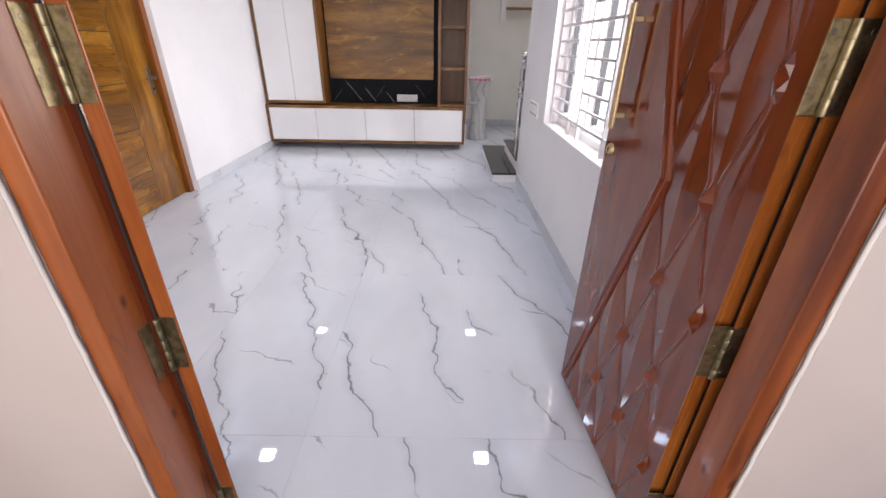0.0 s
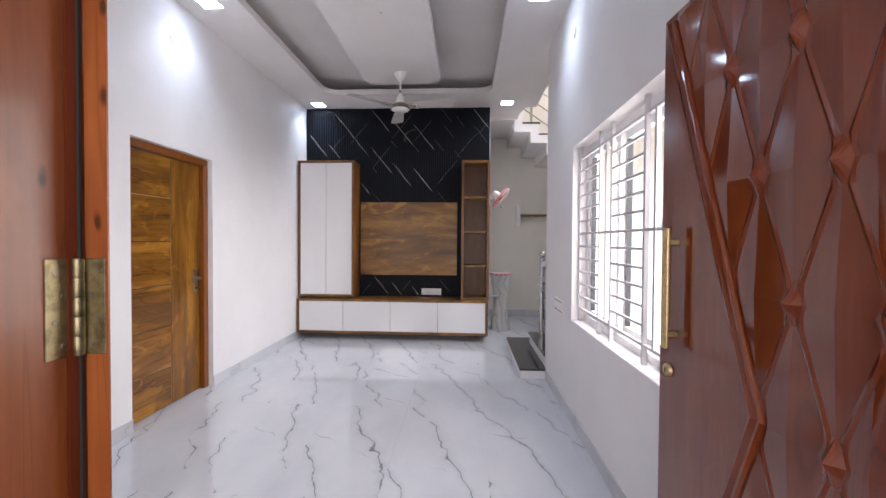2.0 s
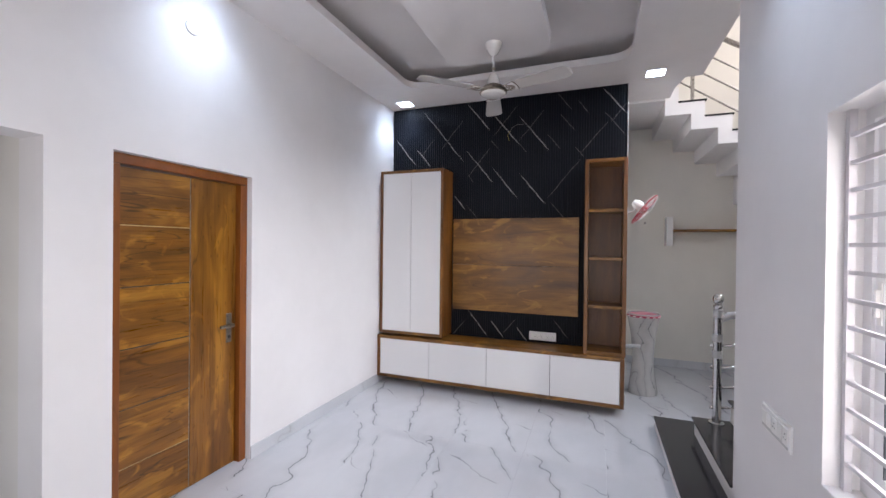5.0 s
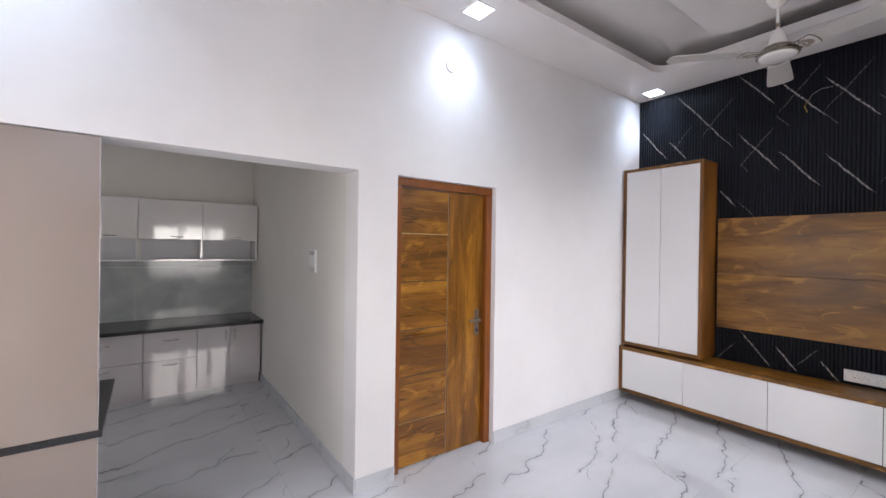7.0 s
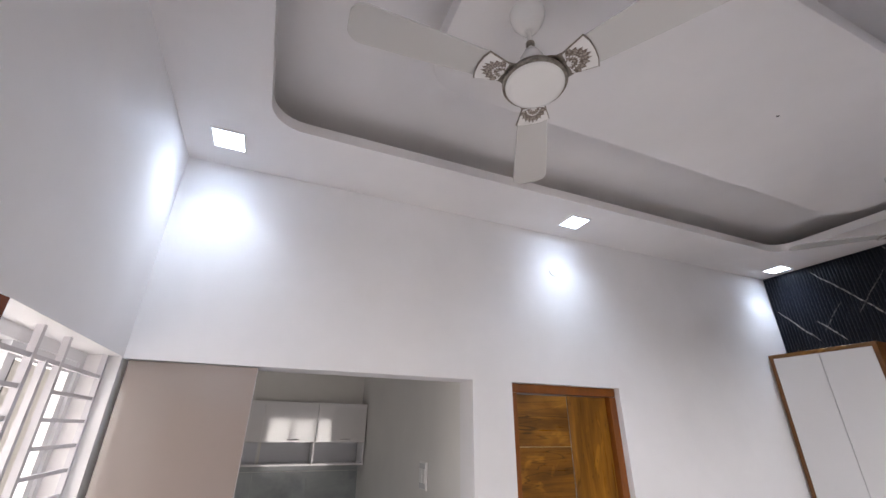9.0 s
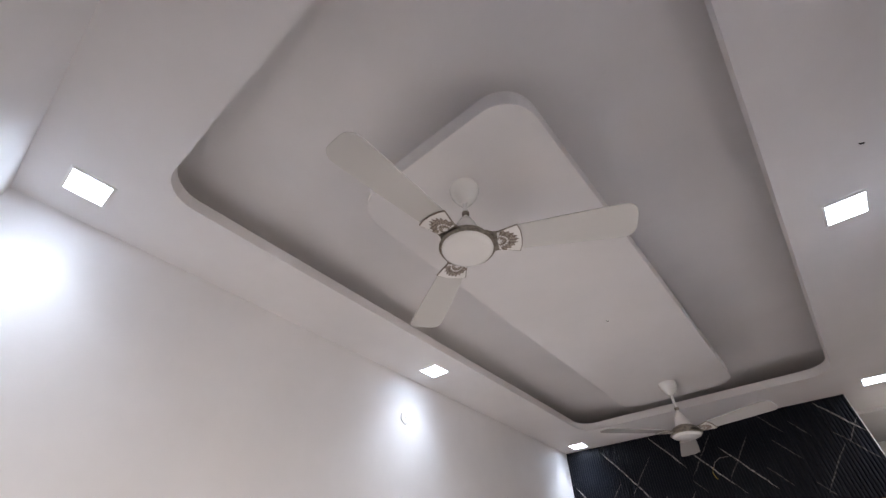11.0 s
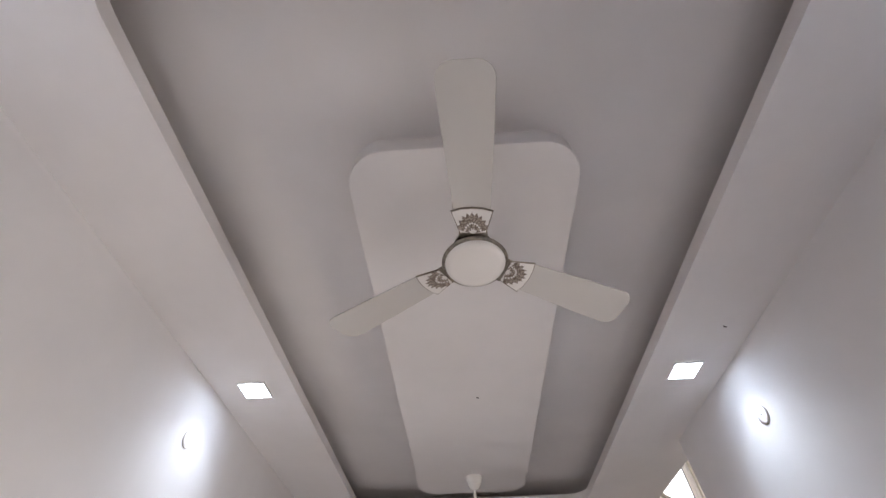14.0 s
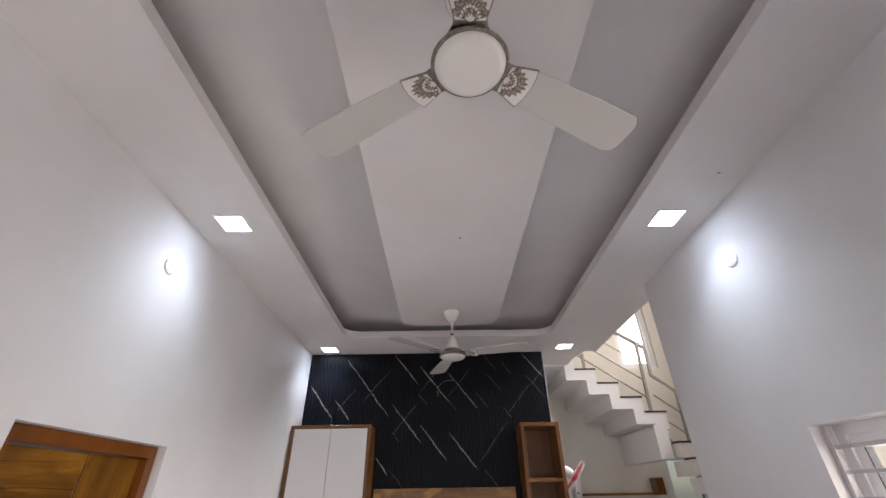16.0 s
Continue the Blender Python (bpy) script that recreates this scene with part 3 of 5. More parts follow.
def grille(name, to_world, edges, longs, zlo, zhi, label):
    """Welded window grille: uprights, long bars and ladders of rungs. edges: uprights along the wall; every third span is open with a bar in its middle."""
    g = thing(name, to_world(edges[0], longs[-1]), label, "window grille")
    w = 0.008
    for i, u in enumerate(edges):
        thick = 0.011 if i % 3 != 2 else 0.010
        up = zhi if i % 3 != 2 else longs[0]
        lo = zlo if i % 3 != 2 else longs[-1]
        part("upright", tube([to_world(u, lo), to_world(u, up)], thick, square=True), GRILLE_PAINT, g)
    for z in longs:
        part("long_bar", tube([to_world(edges[0] - 0.02 * (1 if edges[0] < edges[-1] else -1), z), to_world(edges[-1], z)], 0.0075, square=True), GRILLE_PAINT, g)
    for i in range(0, len(edges) - 1, 3):
        for hi, lo in zip(longs, longs[1:]):
            for z in rungs(lo, hi, round((hi - lo) / 0.094) - 1):
                part("rung", tube([to_world(edges[i], z), to_world(edges[i + 1], z)], 0.0068, square=True), GRILLE_PAINT, g)
    return g


grille("window_grille", lambda u, z: (W + 0.06, u, z), [2.59, 2.147, 2.029, 1.928, 1.48, 1.371, 1.2535, 0.815], [2.0, 1.435, 0.87], 0.77, 2.09, "pale enamelled steel grille set in the wide window")
grille("window_grille", lambda u, z: (u, -0.06, z), [0.035, 0.48, 0.595, 0.70, 1.15], [2.005, 1.535, 1.065, 0.595], 0.50, 2.105, "pale enamelled steel grille in the front window")


def sliding_window(name, box_of, u0, u1, z0, z1, sashes, label):
    """Fixed frame with sliding sashes. box_of(u0, u1, t0, t1, z0, z1) places a block across the wall."""
    w = thing(name, (0, 0, 0), label, "window", "structure")
    f = 0.045
    part("window_frame", join(box_of(u0, u1, 0, 0.09, z0, z0 + f), box_of(u0, u1, 0, 0.09, z1 - f, z1), box_of(u0, u0 + f, 0, 0.09, z0 + f, z1 - f), box_of(u1 - f, u1, 0, 0.09, z0 + f, z1 - f)), UPVC, w)
    step = (u1 - u0 - 2 * f) / sashes
    s = 0.05
    for i in range(sashes):
        a, b = u0 + f + step * i - 0.02, u0 + f + step * (i + 1) + 0.02
        a, b = max(a, u0 + f), min(b, u1 - f)
        t = 0.012 + 0.036 * (i % 2)
        lo, hi = z0 + f, z1 - f
        sash = part("sash", join(box_of(a, b, t, t + 0.03, lo, lo + s), box_of(a, b, t, t + 0.03, hi - s, hi), box_of(a, a + s, t, t + 0.03, lo + s, hi - s), box_of(b - s, b, t, t + 0.03, lo + s, hi - s)), UPVC, w)
        pane = part("pane", box_of(a + s, b - s, t + 0.012, t + 0.016, lo + s, hi - s), GLASS, sash)
        pane.visible_shadow = False
        if sashes > 1:
            mid = (lo + hi) / 2
            part("handle", join(box_of(b - s + 0.014, b - s + 0.034, t - 0.005, t - 0.0005, mid - 0.07, mid + 0.07), box_of(b - s + 0.018, b - s + 0.030, t - 0.016, t - 0.005, mid - 0.045, mid + 0.045)), PLASTIC, sash, "white flush pull handle")
        part("seal", box_of(b - s - 0.006, b - s, t - 0.001, t + 0.031, lo + s, hi - s), SEAL_AND_GAP, sash)
    return w


sliding_window("window_1", lambda a, b, t0, t1, lo, hi: box(W + 0.105 + t0, W + 0.105 + t1, a, b, lo, hi), 0.80, 2.605, 0.77, 2.09, 3, "white framed sliding window with clear panes")
sliding_window("window_2", lambda a, b, t0, t1, lo, hi: box(a, b, -0.135 - t1, -0.135 - t0, lo, hi), 0.02, 1.20, 0.50, 2.105, 2, "white framed sliding window in the front wall")
sliding_window("window_3", lambda a, b, t0, t1, lo, hi: box(a, b, BACK_Y + 0.06 + t0, BACK_Y + 0.06 + t1, lo, hi), 4.335, 4.935, 3.53, 4.95, 1, "tall white framed stairwell window")
sliding_window("window_4", lambda a, b, t0, t1, lo, hi: box(a, b, BACK_Y + 0.04 + t0, BACK_Y + 0.04 + t1, lo, hi), 4.58, 5.16, 1.52, 2.48, 1, "white framed landing window below the upper flight")
structure("window_sill", box(W + 0.002, W + 0.104, 0.80, 2.605, 0.755, 0.773), WALL, "white plastered sill of the wide window", "sill")
# The cream walls here give off light themselves in place of daylight.
structure("backdrop_east", box(4.5, 4.52, 0.0, 3.36, -0.2, 3.4), BACKDROP_DIM, "cream wall beyond the window, glowing dimly as if shaded", "backdrop")
structure("backdrop_passage", box(W + 0.205, 4.5, 3.362, 3.382, -0.1, 3.4), BACKDROP, "cream end of the side passage, glowing as if sunlit", "backdrop")
structure("backdrop_south", box(-1.5, 1.24, -1.92, -1.9, -0.2, 3.2), BACKDROP_YARD, "cream yard wall beyond the window, glowing as if daylit", "backdrop")
# Two unseen blocks, added to keep window glow and lamps off the entrance.
structure("wall_porch_west", box(1.25, 1.35, -1.95, -0.24, -0.12, 2.75), CREAM, "unseen cream block that keeps yard light off the porch")
structure("wall_porch_east", box(W + 0.205, 4.5, -0.10, -0.002, -0.12, 3.4), CREAM, "unseen cream block that keeps alley light off the porch")
structure("backdrop_north", box(3.8, 5.3, 8.0, 8.02, 3.0, 5.8), BACKDROP_SKY, "bright sky beyond the stairwell window", "backdrop")
structure("ground", box(-40, 40, -40, 40, -0.32, -0.12), paint("yard_concrete", (0.34, 0.32, 0.30), 0.9, 0.15, 0.4), "bare concrete yard around the house", "ground")
structure("porch_floor", box(1.0, 4.2, -2.2, -0.112, -0.12, -0.012), GRANITE, "dark granite porch floor", "floor")
structure("porch_roof", box(0.6, 4.4, -2.2, -0.24, 2.75, 2.87), CEIL, "white porch roof slab", "ceiling")

# ---- entrance ----
entry = thing("door_1", (1.73, -0.06, 0), "open carved red-brown wooden double entrance door", "door", "structure")
part("jamb", box(1.742, 1.787, -0.112, -0.010, 0, 2.04, 0.004), SAL, entry, "red-brown varnished door jamb")
part("rebate", box(1.743, 1.790, -0.0035, 0.002, 0, 2.04), SAL, entry)
jamb = part("jamb", box(2.984, 3.032, -0.112, -0.030, 0, 2.04, 0.004), SAL, entry, "red-brown varnished door jamb")
part("rebate", box(2.985, 3.031, -0.0035, 0.002, 0, 2.04), ORANGE_EDGE, jamb, "orange-brown varnished rebate")
part("head", box(1.742, 3.032, -0.112, 0.002, 2.04, 2.083, 0.004), SAL, entry)
# Dark strips stand in for the shade in the gaps beside both leaves.
part("seal", box(2.988, 3.030, 0.026, 0.030, 0.01, 2.02), SEAL_AND_GAP, entry, "dark strip painting the shade behind the leaf")
part("seal", box(1.789, 1.798, -0.006, -0.002, 0.01, 2.02), DARK_GAP, entry, "dark strip painting the shade beside the folded leaf")


def carved_height(u, z, width):
    """Relief of the carved leaf: a big half-diamond moulding and stretched pyramids with studs inside it."""
    a, b = (u - 0.36) / 0.085, (z - 1.0) / 0.25
    edge = 0.36 - abs(z - 1.0) * 0.34
    off = (u - edge)
    if u > width - 0.045 or z < 0.02 or z > 1.985:
        return 0.0
    if off < -0.012:
        return 0.0
    if off < 0.030:
        return 0.0
    p, q = (a + b) / 2, (a - b) / 2
    fp, fq = p - math.floor(p), q - math.floor(q)
    h = 0.009 * min(fp, 1 - fp, fq, 1 - fq) * 2 * min(1.0, (width - 0.045 - u) / 0.03)
    if min(fp, 1 - fp, fq, 1 - fq) < 0.006 and u < width - 0.06:
        h = 0.0032          # thin bead along the lattice
    na, nb = round(p), round(q)
    du, dz = a - (na + nb), b - (na - nb)
    stud = 1 - max(abs(du) / 0.26, abs(dz) / 0.14) * 0.4 - (abs(du) / 0.26 + abs(dz) / 0.14) * 0.6
    if stud > 0:
        h = max(h, 0.003 + 0.021 * stud)
    return h


def carved_leaf(width, height, thick):
    """Leaf in its own plane: u from the free edge along x, relief towards -y."""
    bm = bmesh.new()
    # grid lines run through the creases of the relief
    us = [0.0] + [u for u in (0.36 + 0.085 * k / 12 for k in range(-60, 60)) if 0.002 < u < width - 0.002] + [width]
    zs = [0.0] + [z for z in (1.0 + 0.25 * k / 12 for k in range(-60, 60)) if 0.004 < z < height - 0.004] + [height]
    nu, nz = len(us) - 1, len(zs) - 1
    g = [[bm.verts.new((u, -carved_height(u, z, width), z)) for u in us] for z in zs]
    for j in range(nz):
        for i in range(nu):
            a, b, c, d = g[j][i], g[j][i + 1], g[j + 1][i + 1], g[j + 1][i]
            mid = -carved_height((us[i] + us[i + 1]) / 2, (zs[j] + zs[j + 1]) / 2, width)
            if abs((a.co.y + c.co.y) / 2 - mid) <= abs((b.co.y + d.co.y) / 2 - mid):
                bm.faces.new((a, b, c)), bm.faces.new((a, c, d))
            else:
                bm.faces.new((a, b, d)), bm.faces.new((b, c, d))
    back = [bm.verts.new((u, thick, z)) for u, z in ((0, 0), (width, 0), (width, height), (0, height))]
    bm.faces.new(back[::-1])
    bm.faces.new([g[0][i] for i in range(nu, -1, -1)] + [back[0], back[1]])
    bm.faces.new([g[nz][i] for i in range(nu + 1)] + [back[2], back[3]])
    bm.faces.new([g[j][0] for j in range(nz + 1)] + [back[3], back[0]])
    bm.faces.new([g[j][nu] for j in range(nz, -1, -1)] + [back[1], back[2]])
    bmesh.ops.recalc_face_normals(bm, faces=bm.faces)
    return bm


def leaf_moulding():
    """Double-beaded moulding that follows the big half-diamond of the carved leaf."""
    bm = bmesh.new()
    prof = [(-0.012, -0.001), (-0.011, 0.006), (-0.006, 0.011), (0.000, 0.012), (0.005, 0.008), (0.009, 0.005), (0.013, 0.008), (0.018, 0.012), (0.024, 0.011), (0.029, 0.006), (0.030, -0.001)]
    rings = []
    for z in (0.03, 1.0, 1.98):
        edge = 0.36 - abs(z - 1.0) * 0.34
        rings.append([bm.verts.new((edge + s, -h, z)) for s, h in prof])
    for a, b in zip(rings, rings[1:]):
        for i in range(len(prof) - 1):
            bm.faces.new((a[i], a[i + 1], b[i + 1], b[i]))
    bm.faces.new(rings[0])
    bm.faces.new(rings[-1])
    bmesh.ops.recalc_face_normals(bm, faces=bm.faces)
    return bm


def hinge(parent, x, y, z, side):
    """Brass butt hinge: two plates with screws and a knuckled pin. side: +1 when the leaf plate is on the right of the pin."""
    h = 0.136
    pin = part("hinge", join(*[lathe([(0.0072, 0), (0.0074, 0.0005), (0.0074, 0.0261), (0.0072, 0.0266)], 16, Matrix.Translation((x, y - 0.006, z - h / 2 + 0.0272 * k))) for k in range(5)]), BRASS, parent, "antique brass butt hinge")
    if side > 0:
        # jamb plate let into the reveal
        part("plate", box(1.7865, 1.7890, y - 0.046, y - 0.009, z - h / 2, z + h / 2, 0.0008, 1), BRASS, pin)
        for k in range(4):
            part("screw", lathe([(0.0042, 0), (0.0036, 0.0008)], 12, Matrix.Translation((1.7890, y - 0.022 - 0.012 * (k % 2), z - h * 0.38 + h * 0.25 * k)) @ ALONG_X), NICKEL, pin)
    for s, w, y0 in ((side, 0.034, y + 0.003),) if side > 0 else ((side, 0.034, y + 0.003), (-side, 0.036, y - 0.003)):
        part("plate", box(min(x, x + s * w), max(x, x + s * w), y0 - 0.004, y0 - 0.001, z - h / 2, z + h / 2, 0.0008, 1), BRASS, pin)
        for k in range(4):
            sx = x + s * (0.014 + 0.012 * (k % 2))
            part("screw", lathe([(0.0042, 0), (0.0036, 0.0008)], 12, Matrix.Translation((sx, y0 - 0.004, z - h * 0.38 + h * 0.25 * k)) @ Matrix.Rotation(radians(90), 4, "X")), NICKEL, pin)


LEAF = 0.66
A, B = Vector((2.959, 0.022, 0)), Vector((2.915, 0.680, 0))
yaw = math.atan2((A - B).y, (A - B).x)
leaf_m = Matrix.Translation((B.x, B.y, 0.012)) @ Matrix.Rotation(yaw, 4, "Z")
leaf = part("door_leaf", moved(carved_leaf(LEAF, 2.0, 0.034), leaf_m), MAHOGANY, entry, "carved mahogany leaf with diamond relief, open")
part("moulding", moved(leaf_moulding(), leaf_m), MAHOGANY, leaf, "double-beaded diamond moulding")
part("edge_strip", moved(box(LEAF, LEAF + 0.003, -0.002, 0.036, 0, 2.0), leaf_m), ORANGE_EDGE, leaf, "orange-brown varnished hinge edge")
part("handle", moved(join(box(0.066, 0.094, -0.038, -0.028, 1.072, 1.402, 0.003), box(0.074, 0.088, -0.030, 0.0, 1.103, 1.118, 0.002), box(0.074, 0.088, -0.030, 0.0, 1.355, 1.370, 0.002)), leaf_m), BRASS_BRIGHT, leaf, "long square brass pull handle")
lock = part("lock", moved(lathe([(0.020, 0), (0.020, 0.004), (0.015, 0.010), (0.0, 0.010)], 20, Matrix.Translation((0.045, 0, 1.0)) @ Matrix.Rotation(radians(90), 4, "X")), leaf_m), BRASS_BRIGHT, leaf, "round brass lock cylinder")
part("keyway", moved(box(0.0435, 0.0465, -0.0125, -0.010, 0.992, 1.008), leaf_m), DARK_GAP, leaf)
for z in (1.835, 1.279, 0.726, 0.172):
    hinge(entry, 2.976, 0.000, z, -1)
    hinge(entry, 1.795, 0.000, z, 1)
open_angle = radians(171)
left_m = Matrix.Translation((1.797 + 0.543 * math.cos(open_angle), 0.012 + 0.543 * math.sin(open_angle), 0.012)) @ Matrix.Rotation(open_angle + math.pi, 4, "Z")
# mirrored: folded back, its carved side faces the room
narrow = carved_leaf(0.543, 2.048, 0.030)
bmesh.ops.scale(narrow, vec=(1, -1, 1), verts=narrow.verts)
bmesh.ops.recalc_face_normals(narrow, faces=narrow.faces)
leaf_l = part("door_leaf", moved(narrow, left_m @ Matrix.Translation((0, 0.0, 0))), MAHOGANY, entry, "carved mahogany leaf folded back to the front wall")
part("edge_strip", box(1.799, 1.832, 0.001, 0.004, 0.012, 2.01), SAL, leaf_l, "red-brown varnished edge")
for x0, x1 in ((1.25, 1.741), (3.033, 3.5)):
    t = thing("wall_tile_cladding", (x0, -0.116, 0), "glossy pale pink tiles beside the entrance", "wall tiles", "structure")
    for z0, z1 in ((0.0, 1.5895), (1.597, 2.7)):
        part("tile", box(x0, x1, -0.124, -0.113, z0, z1, 0.0015, 1), WALL_TILE, t)
    edge = x1 + 0.001 if x0 < 2 else x0 - 0.001
    wobble = random.Random(7)
    part("caulk", tube([(edge + wobble.uniform(-0.0016, 0.0016), -0.119, 0.04 * k) for k in range(52)], 0.0045, 7), CAULK, t, "ragged white caulk beside the frame")
    part("trim_strip", box(x0, x1, -0.1235, -0.113, 1.590, 1.5965), BRASS, t, "thin dark metal strip between tiles")

# ---- bedroom door ----
y0, y1, dz = DOOR2
door = thing("door_2", (-0.06, y0, 0), "closed varnished teak door with grooved panels", "door", "structure")
part("jamb", box(-0.16, -0.045, y0 + 0.002, y0 + 0.062, 0, dz - 0.062, 0.003), TEAK_FRAME, door)
part("jamb", box(-0.16, -0.045, y1 - 0.062, y1 - 0.002, 0, dz - 0.062, 0.003), TEAK_FRAME, door)
part("head", box(-0.16, -0.045, y0 + 0.002, y1 - 0.002, dz - 0.060, dz - 0.002, 0.003), TEAK_FRAME, door)
split = 2.675
lx0, lx1 = -0.125, -0.088
rail = part("stile", box(lx0, lx1, split + 0.004, y1 - 0.064, 0.006, dz - 0.064, 0.002), TEAK_V, door, "upright teak plank with lever handle")
levels = [0.006, 0.325, 0.66, 1.0, 1.352, 1.705, dz - 0.064]
for a, b in zip(levels, levels[1:]):
    part("panel", box(lx0, lx1, y0 + 0.064, split - 0.004, a + 0.003, b - 0.003, 0.002), TEAK_H, door)
# Two grooves hold brass; the others a dark strip for their shade.
for z in levels[1:-1]:
    part("inlay", box(lx0, lx1 - 0.004, y0 + 0.064, split - 0.004, z - 0.003, z + 0.003), BRASS_BRIGHT if z in (1.705, 0.325) else DARK_GAP, door, "thin brass inlay in the groove" if z in (1.705, 0.325) else "dark groove between panels")
part("inlay", box(lx0, lx1 - 0.003, split - 0.0038, split + 0.0038, 0.006, dz - 0.064), NICKEL, door, "upright aged metal inlay")
hp = part("lock_plate", box(lx1 - 0.001, lx1 + 0.006, 2.951, 2.995, 0.895, 1.105, 0.002), NICKEL, rail, "aged nickel lock plate")
part("lever", join(lathe([(0.016, 0), (0.016, 0.03), (0.012, 0.05)], 16, Matrix.Translation((lx1, 2.973, 1.02)) @ ALONG_X), box(lx1 + 0.038, lx1 + 0.054, 2.868, 2.982, 1.011, 1.031, 0.004)), NICKEL, rail, "lever handle")
part("keyway", lathe([(0.011, 0), (0.011, 0.01)], 14, Matrix.Translation((lx1, 2.973, 0.935)) @ ALONG_X), DARK_GAP, rail)

# ---- television wall ----
def fluted(x0, x1, z0, z1, y, pitch, depth):
    """Half-round flutes side by side."""
    n = round((x1 - x0) / pitch)
    prof = []
    for i in range(n):
        for s in range(6):
            t = s / 6
            prof.append((x0 + (x1 - x0) * (i + t) / n, y - depth * math.sin(math.pi * t) ** 0.6))
    prof.append((x1, y))
    bm = bmesh.new()
    lo = [bm.verts.new((x, yy, z0)) for x, yy in prof]
    hi = [bm.verts.new((x, yy, z1)) for x, yy in prof]
    for i in range(len(prof) - 1):
        bm.faces.new((lo[i], lo[i + 1], hi[i + 1], hi[i]))
    back = [bm.verts.new((x, y + 0.012, z)) for x, z in ((x0, z0), (x1, z0), (x1, z1), (x0, z1))]
    bm.faces.new((back[1], back[0], back[3], back[2]))
    bm.faces.new((lo[0], hi[0], back[3], back[0]))
    bm.faces.new((lo[-1], back[1], back[2], hi[-1]))
    bmesh.ops.recalc_face_normals(bm, faces=bm.faces)
    return bm


cladding = thing("fluted_wall_panel", (1.34, D, 0.4), "black marble-print fluted panel cladding the wall", "wall panel")
part("cladding", fluted(0.002, 2.678, 0.30, H - 0.002, D - 0.013, 0.0262, 0.0065), BLACK_MARBLE, cladding)
part("edge_trim", box(2.6785, 2.684, D - 0.026, D + 0.002, 0.30, H - 0.002, 0.001, 1), WHITE_GLOSS, cladding, "thin pale edge trim")

FY = 4.99                     # front plane of the tall units


def cased(name, x0, x1, z0, z1, yf, yb, t, label, category, frame_z=WALNUT_V, frame_x=WALNUT_H):
    """An open carcass of boards with a back."""
    c = thing(name, ((x0 + x1) / 2, yb, z0), label, category)
    part("side_board", box(x0, x0 + t, yf, yb, z0, z1, 0.0012, 1), frame_z, c)
    part("side_board", box(x1 - t, x1, yf, yb, z0, z1, 0.0012, 1), frame_z, c)
    part("top_board", box(x0 + t, x1 - t, yf + 0.0005, yb, z1 - t, z1, 0.0012, 1), frame_x, c)
    part("bottom_board", box(x0 + t, x1 - t, yf + 0.0005, yb, z0, z0 + t, 0.0012, 1), frame_x, c)
    # The back board takes a darker tone of the brown laminate.
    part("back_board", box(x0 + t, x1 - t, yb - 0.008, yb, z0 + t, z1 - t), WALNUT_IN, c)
    return c


YB = D - 0.027
tall = cased("tall_cabinet", 0.012, 0.800, 0.585, 2.475, FY, YB, 0.032, "tall wall cabinet with two white gloss doors and brown frame", "cabinet")
for a, b in ((0.046, 0.4045), (0.4085, 0.766)):
    part("door", box(a, b, FY + 0.003, FY + 0.021, 0.619, 2.441, 0.0015), WHITE_GLOSS, tall, "white gloss door")
# Dark strip in the slit between the doors, in place of its shade.
part("shadow_gap", box(0.404, 0.409, FY + 0.012, FY + 0.02, 0.619, 2.441), DARK_GAP, tall)

console = cased("tv_console", 0.004, 2.655, 0.082, 0.563, FY - 0.035, YB, 0.034, "floating console with four white gloss fronts in brown frame", "television console")
xs = [0.040, 0.657, 1.316, 1.972, 2.619]
for a, b in zip(xs, xs[1:]):
    d = part("drawer_front", box(a + 0.002, b - 0.002, FY - 0.031, FY - 0.012, 0.118, 0.5275, 0.0015), WHITE_GLOSS, console, "white gloss drawer front")
# Shade between the drawer fronts, put in as dark strips.
for x in xs[1:-1]:
    part("shadow_gap", box(x - 0.002, x + 0.002, FY - 0.02, FY - 0.013, 0.118, 0.5275), DARK_GAP, console)

tower = cased("open_shelf_tower", 2.285, 2.666, 0.5645, 2.472, FY, YB, 0.034, "tall open shelf unit in brown wood laminate", "shelf unit")
for z in (1.985, 1.515, 1.046):
    part("shelf", box(2.320, 2.631, FY + 0.012, YB - 0.009, z - 0.03, z, 0.0012, 1), WALNUT_H, tower)

board = thing("tv_back_panel", (1.52, D, 0.877), "brown wood-grain panel mounted for a television", "television panel")
for z0, z1 in ((0.877, 1.3985), (1.4015, 1.924)):
    part("panel", box(0.825, 2.222, D - 0.066, D - 0.040, z0, z1, 0.0015), WALNUT_H, board)
part("batten", box(0.95, 2.10, D - 0.0395, D - 0.0225, 1.0, 1.8), DARK_GAP, board)


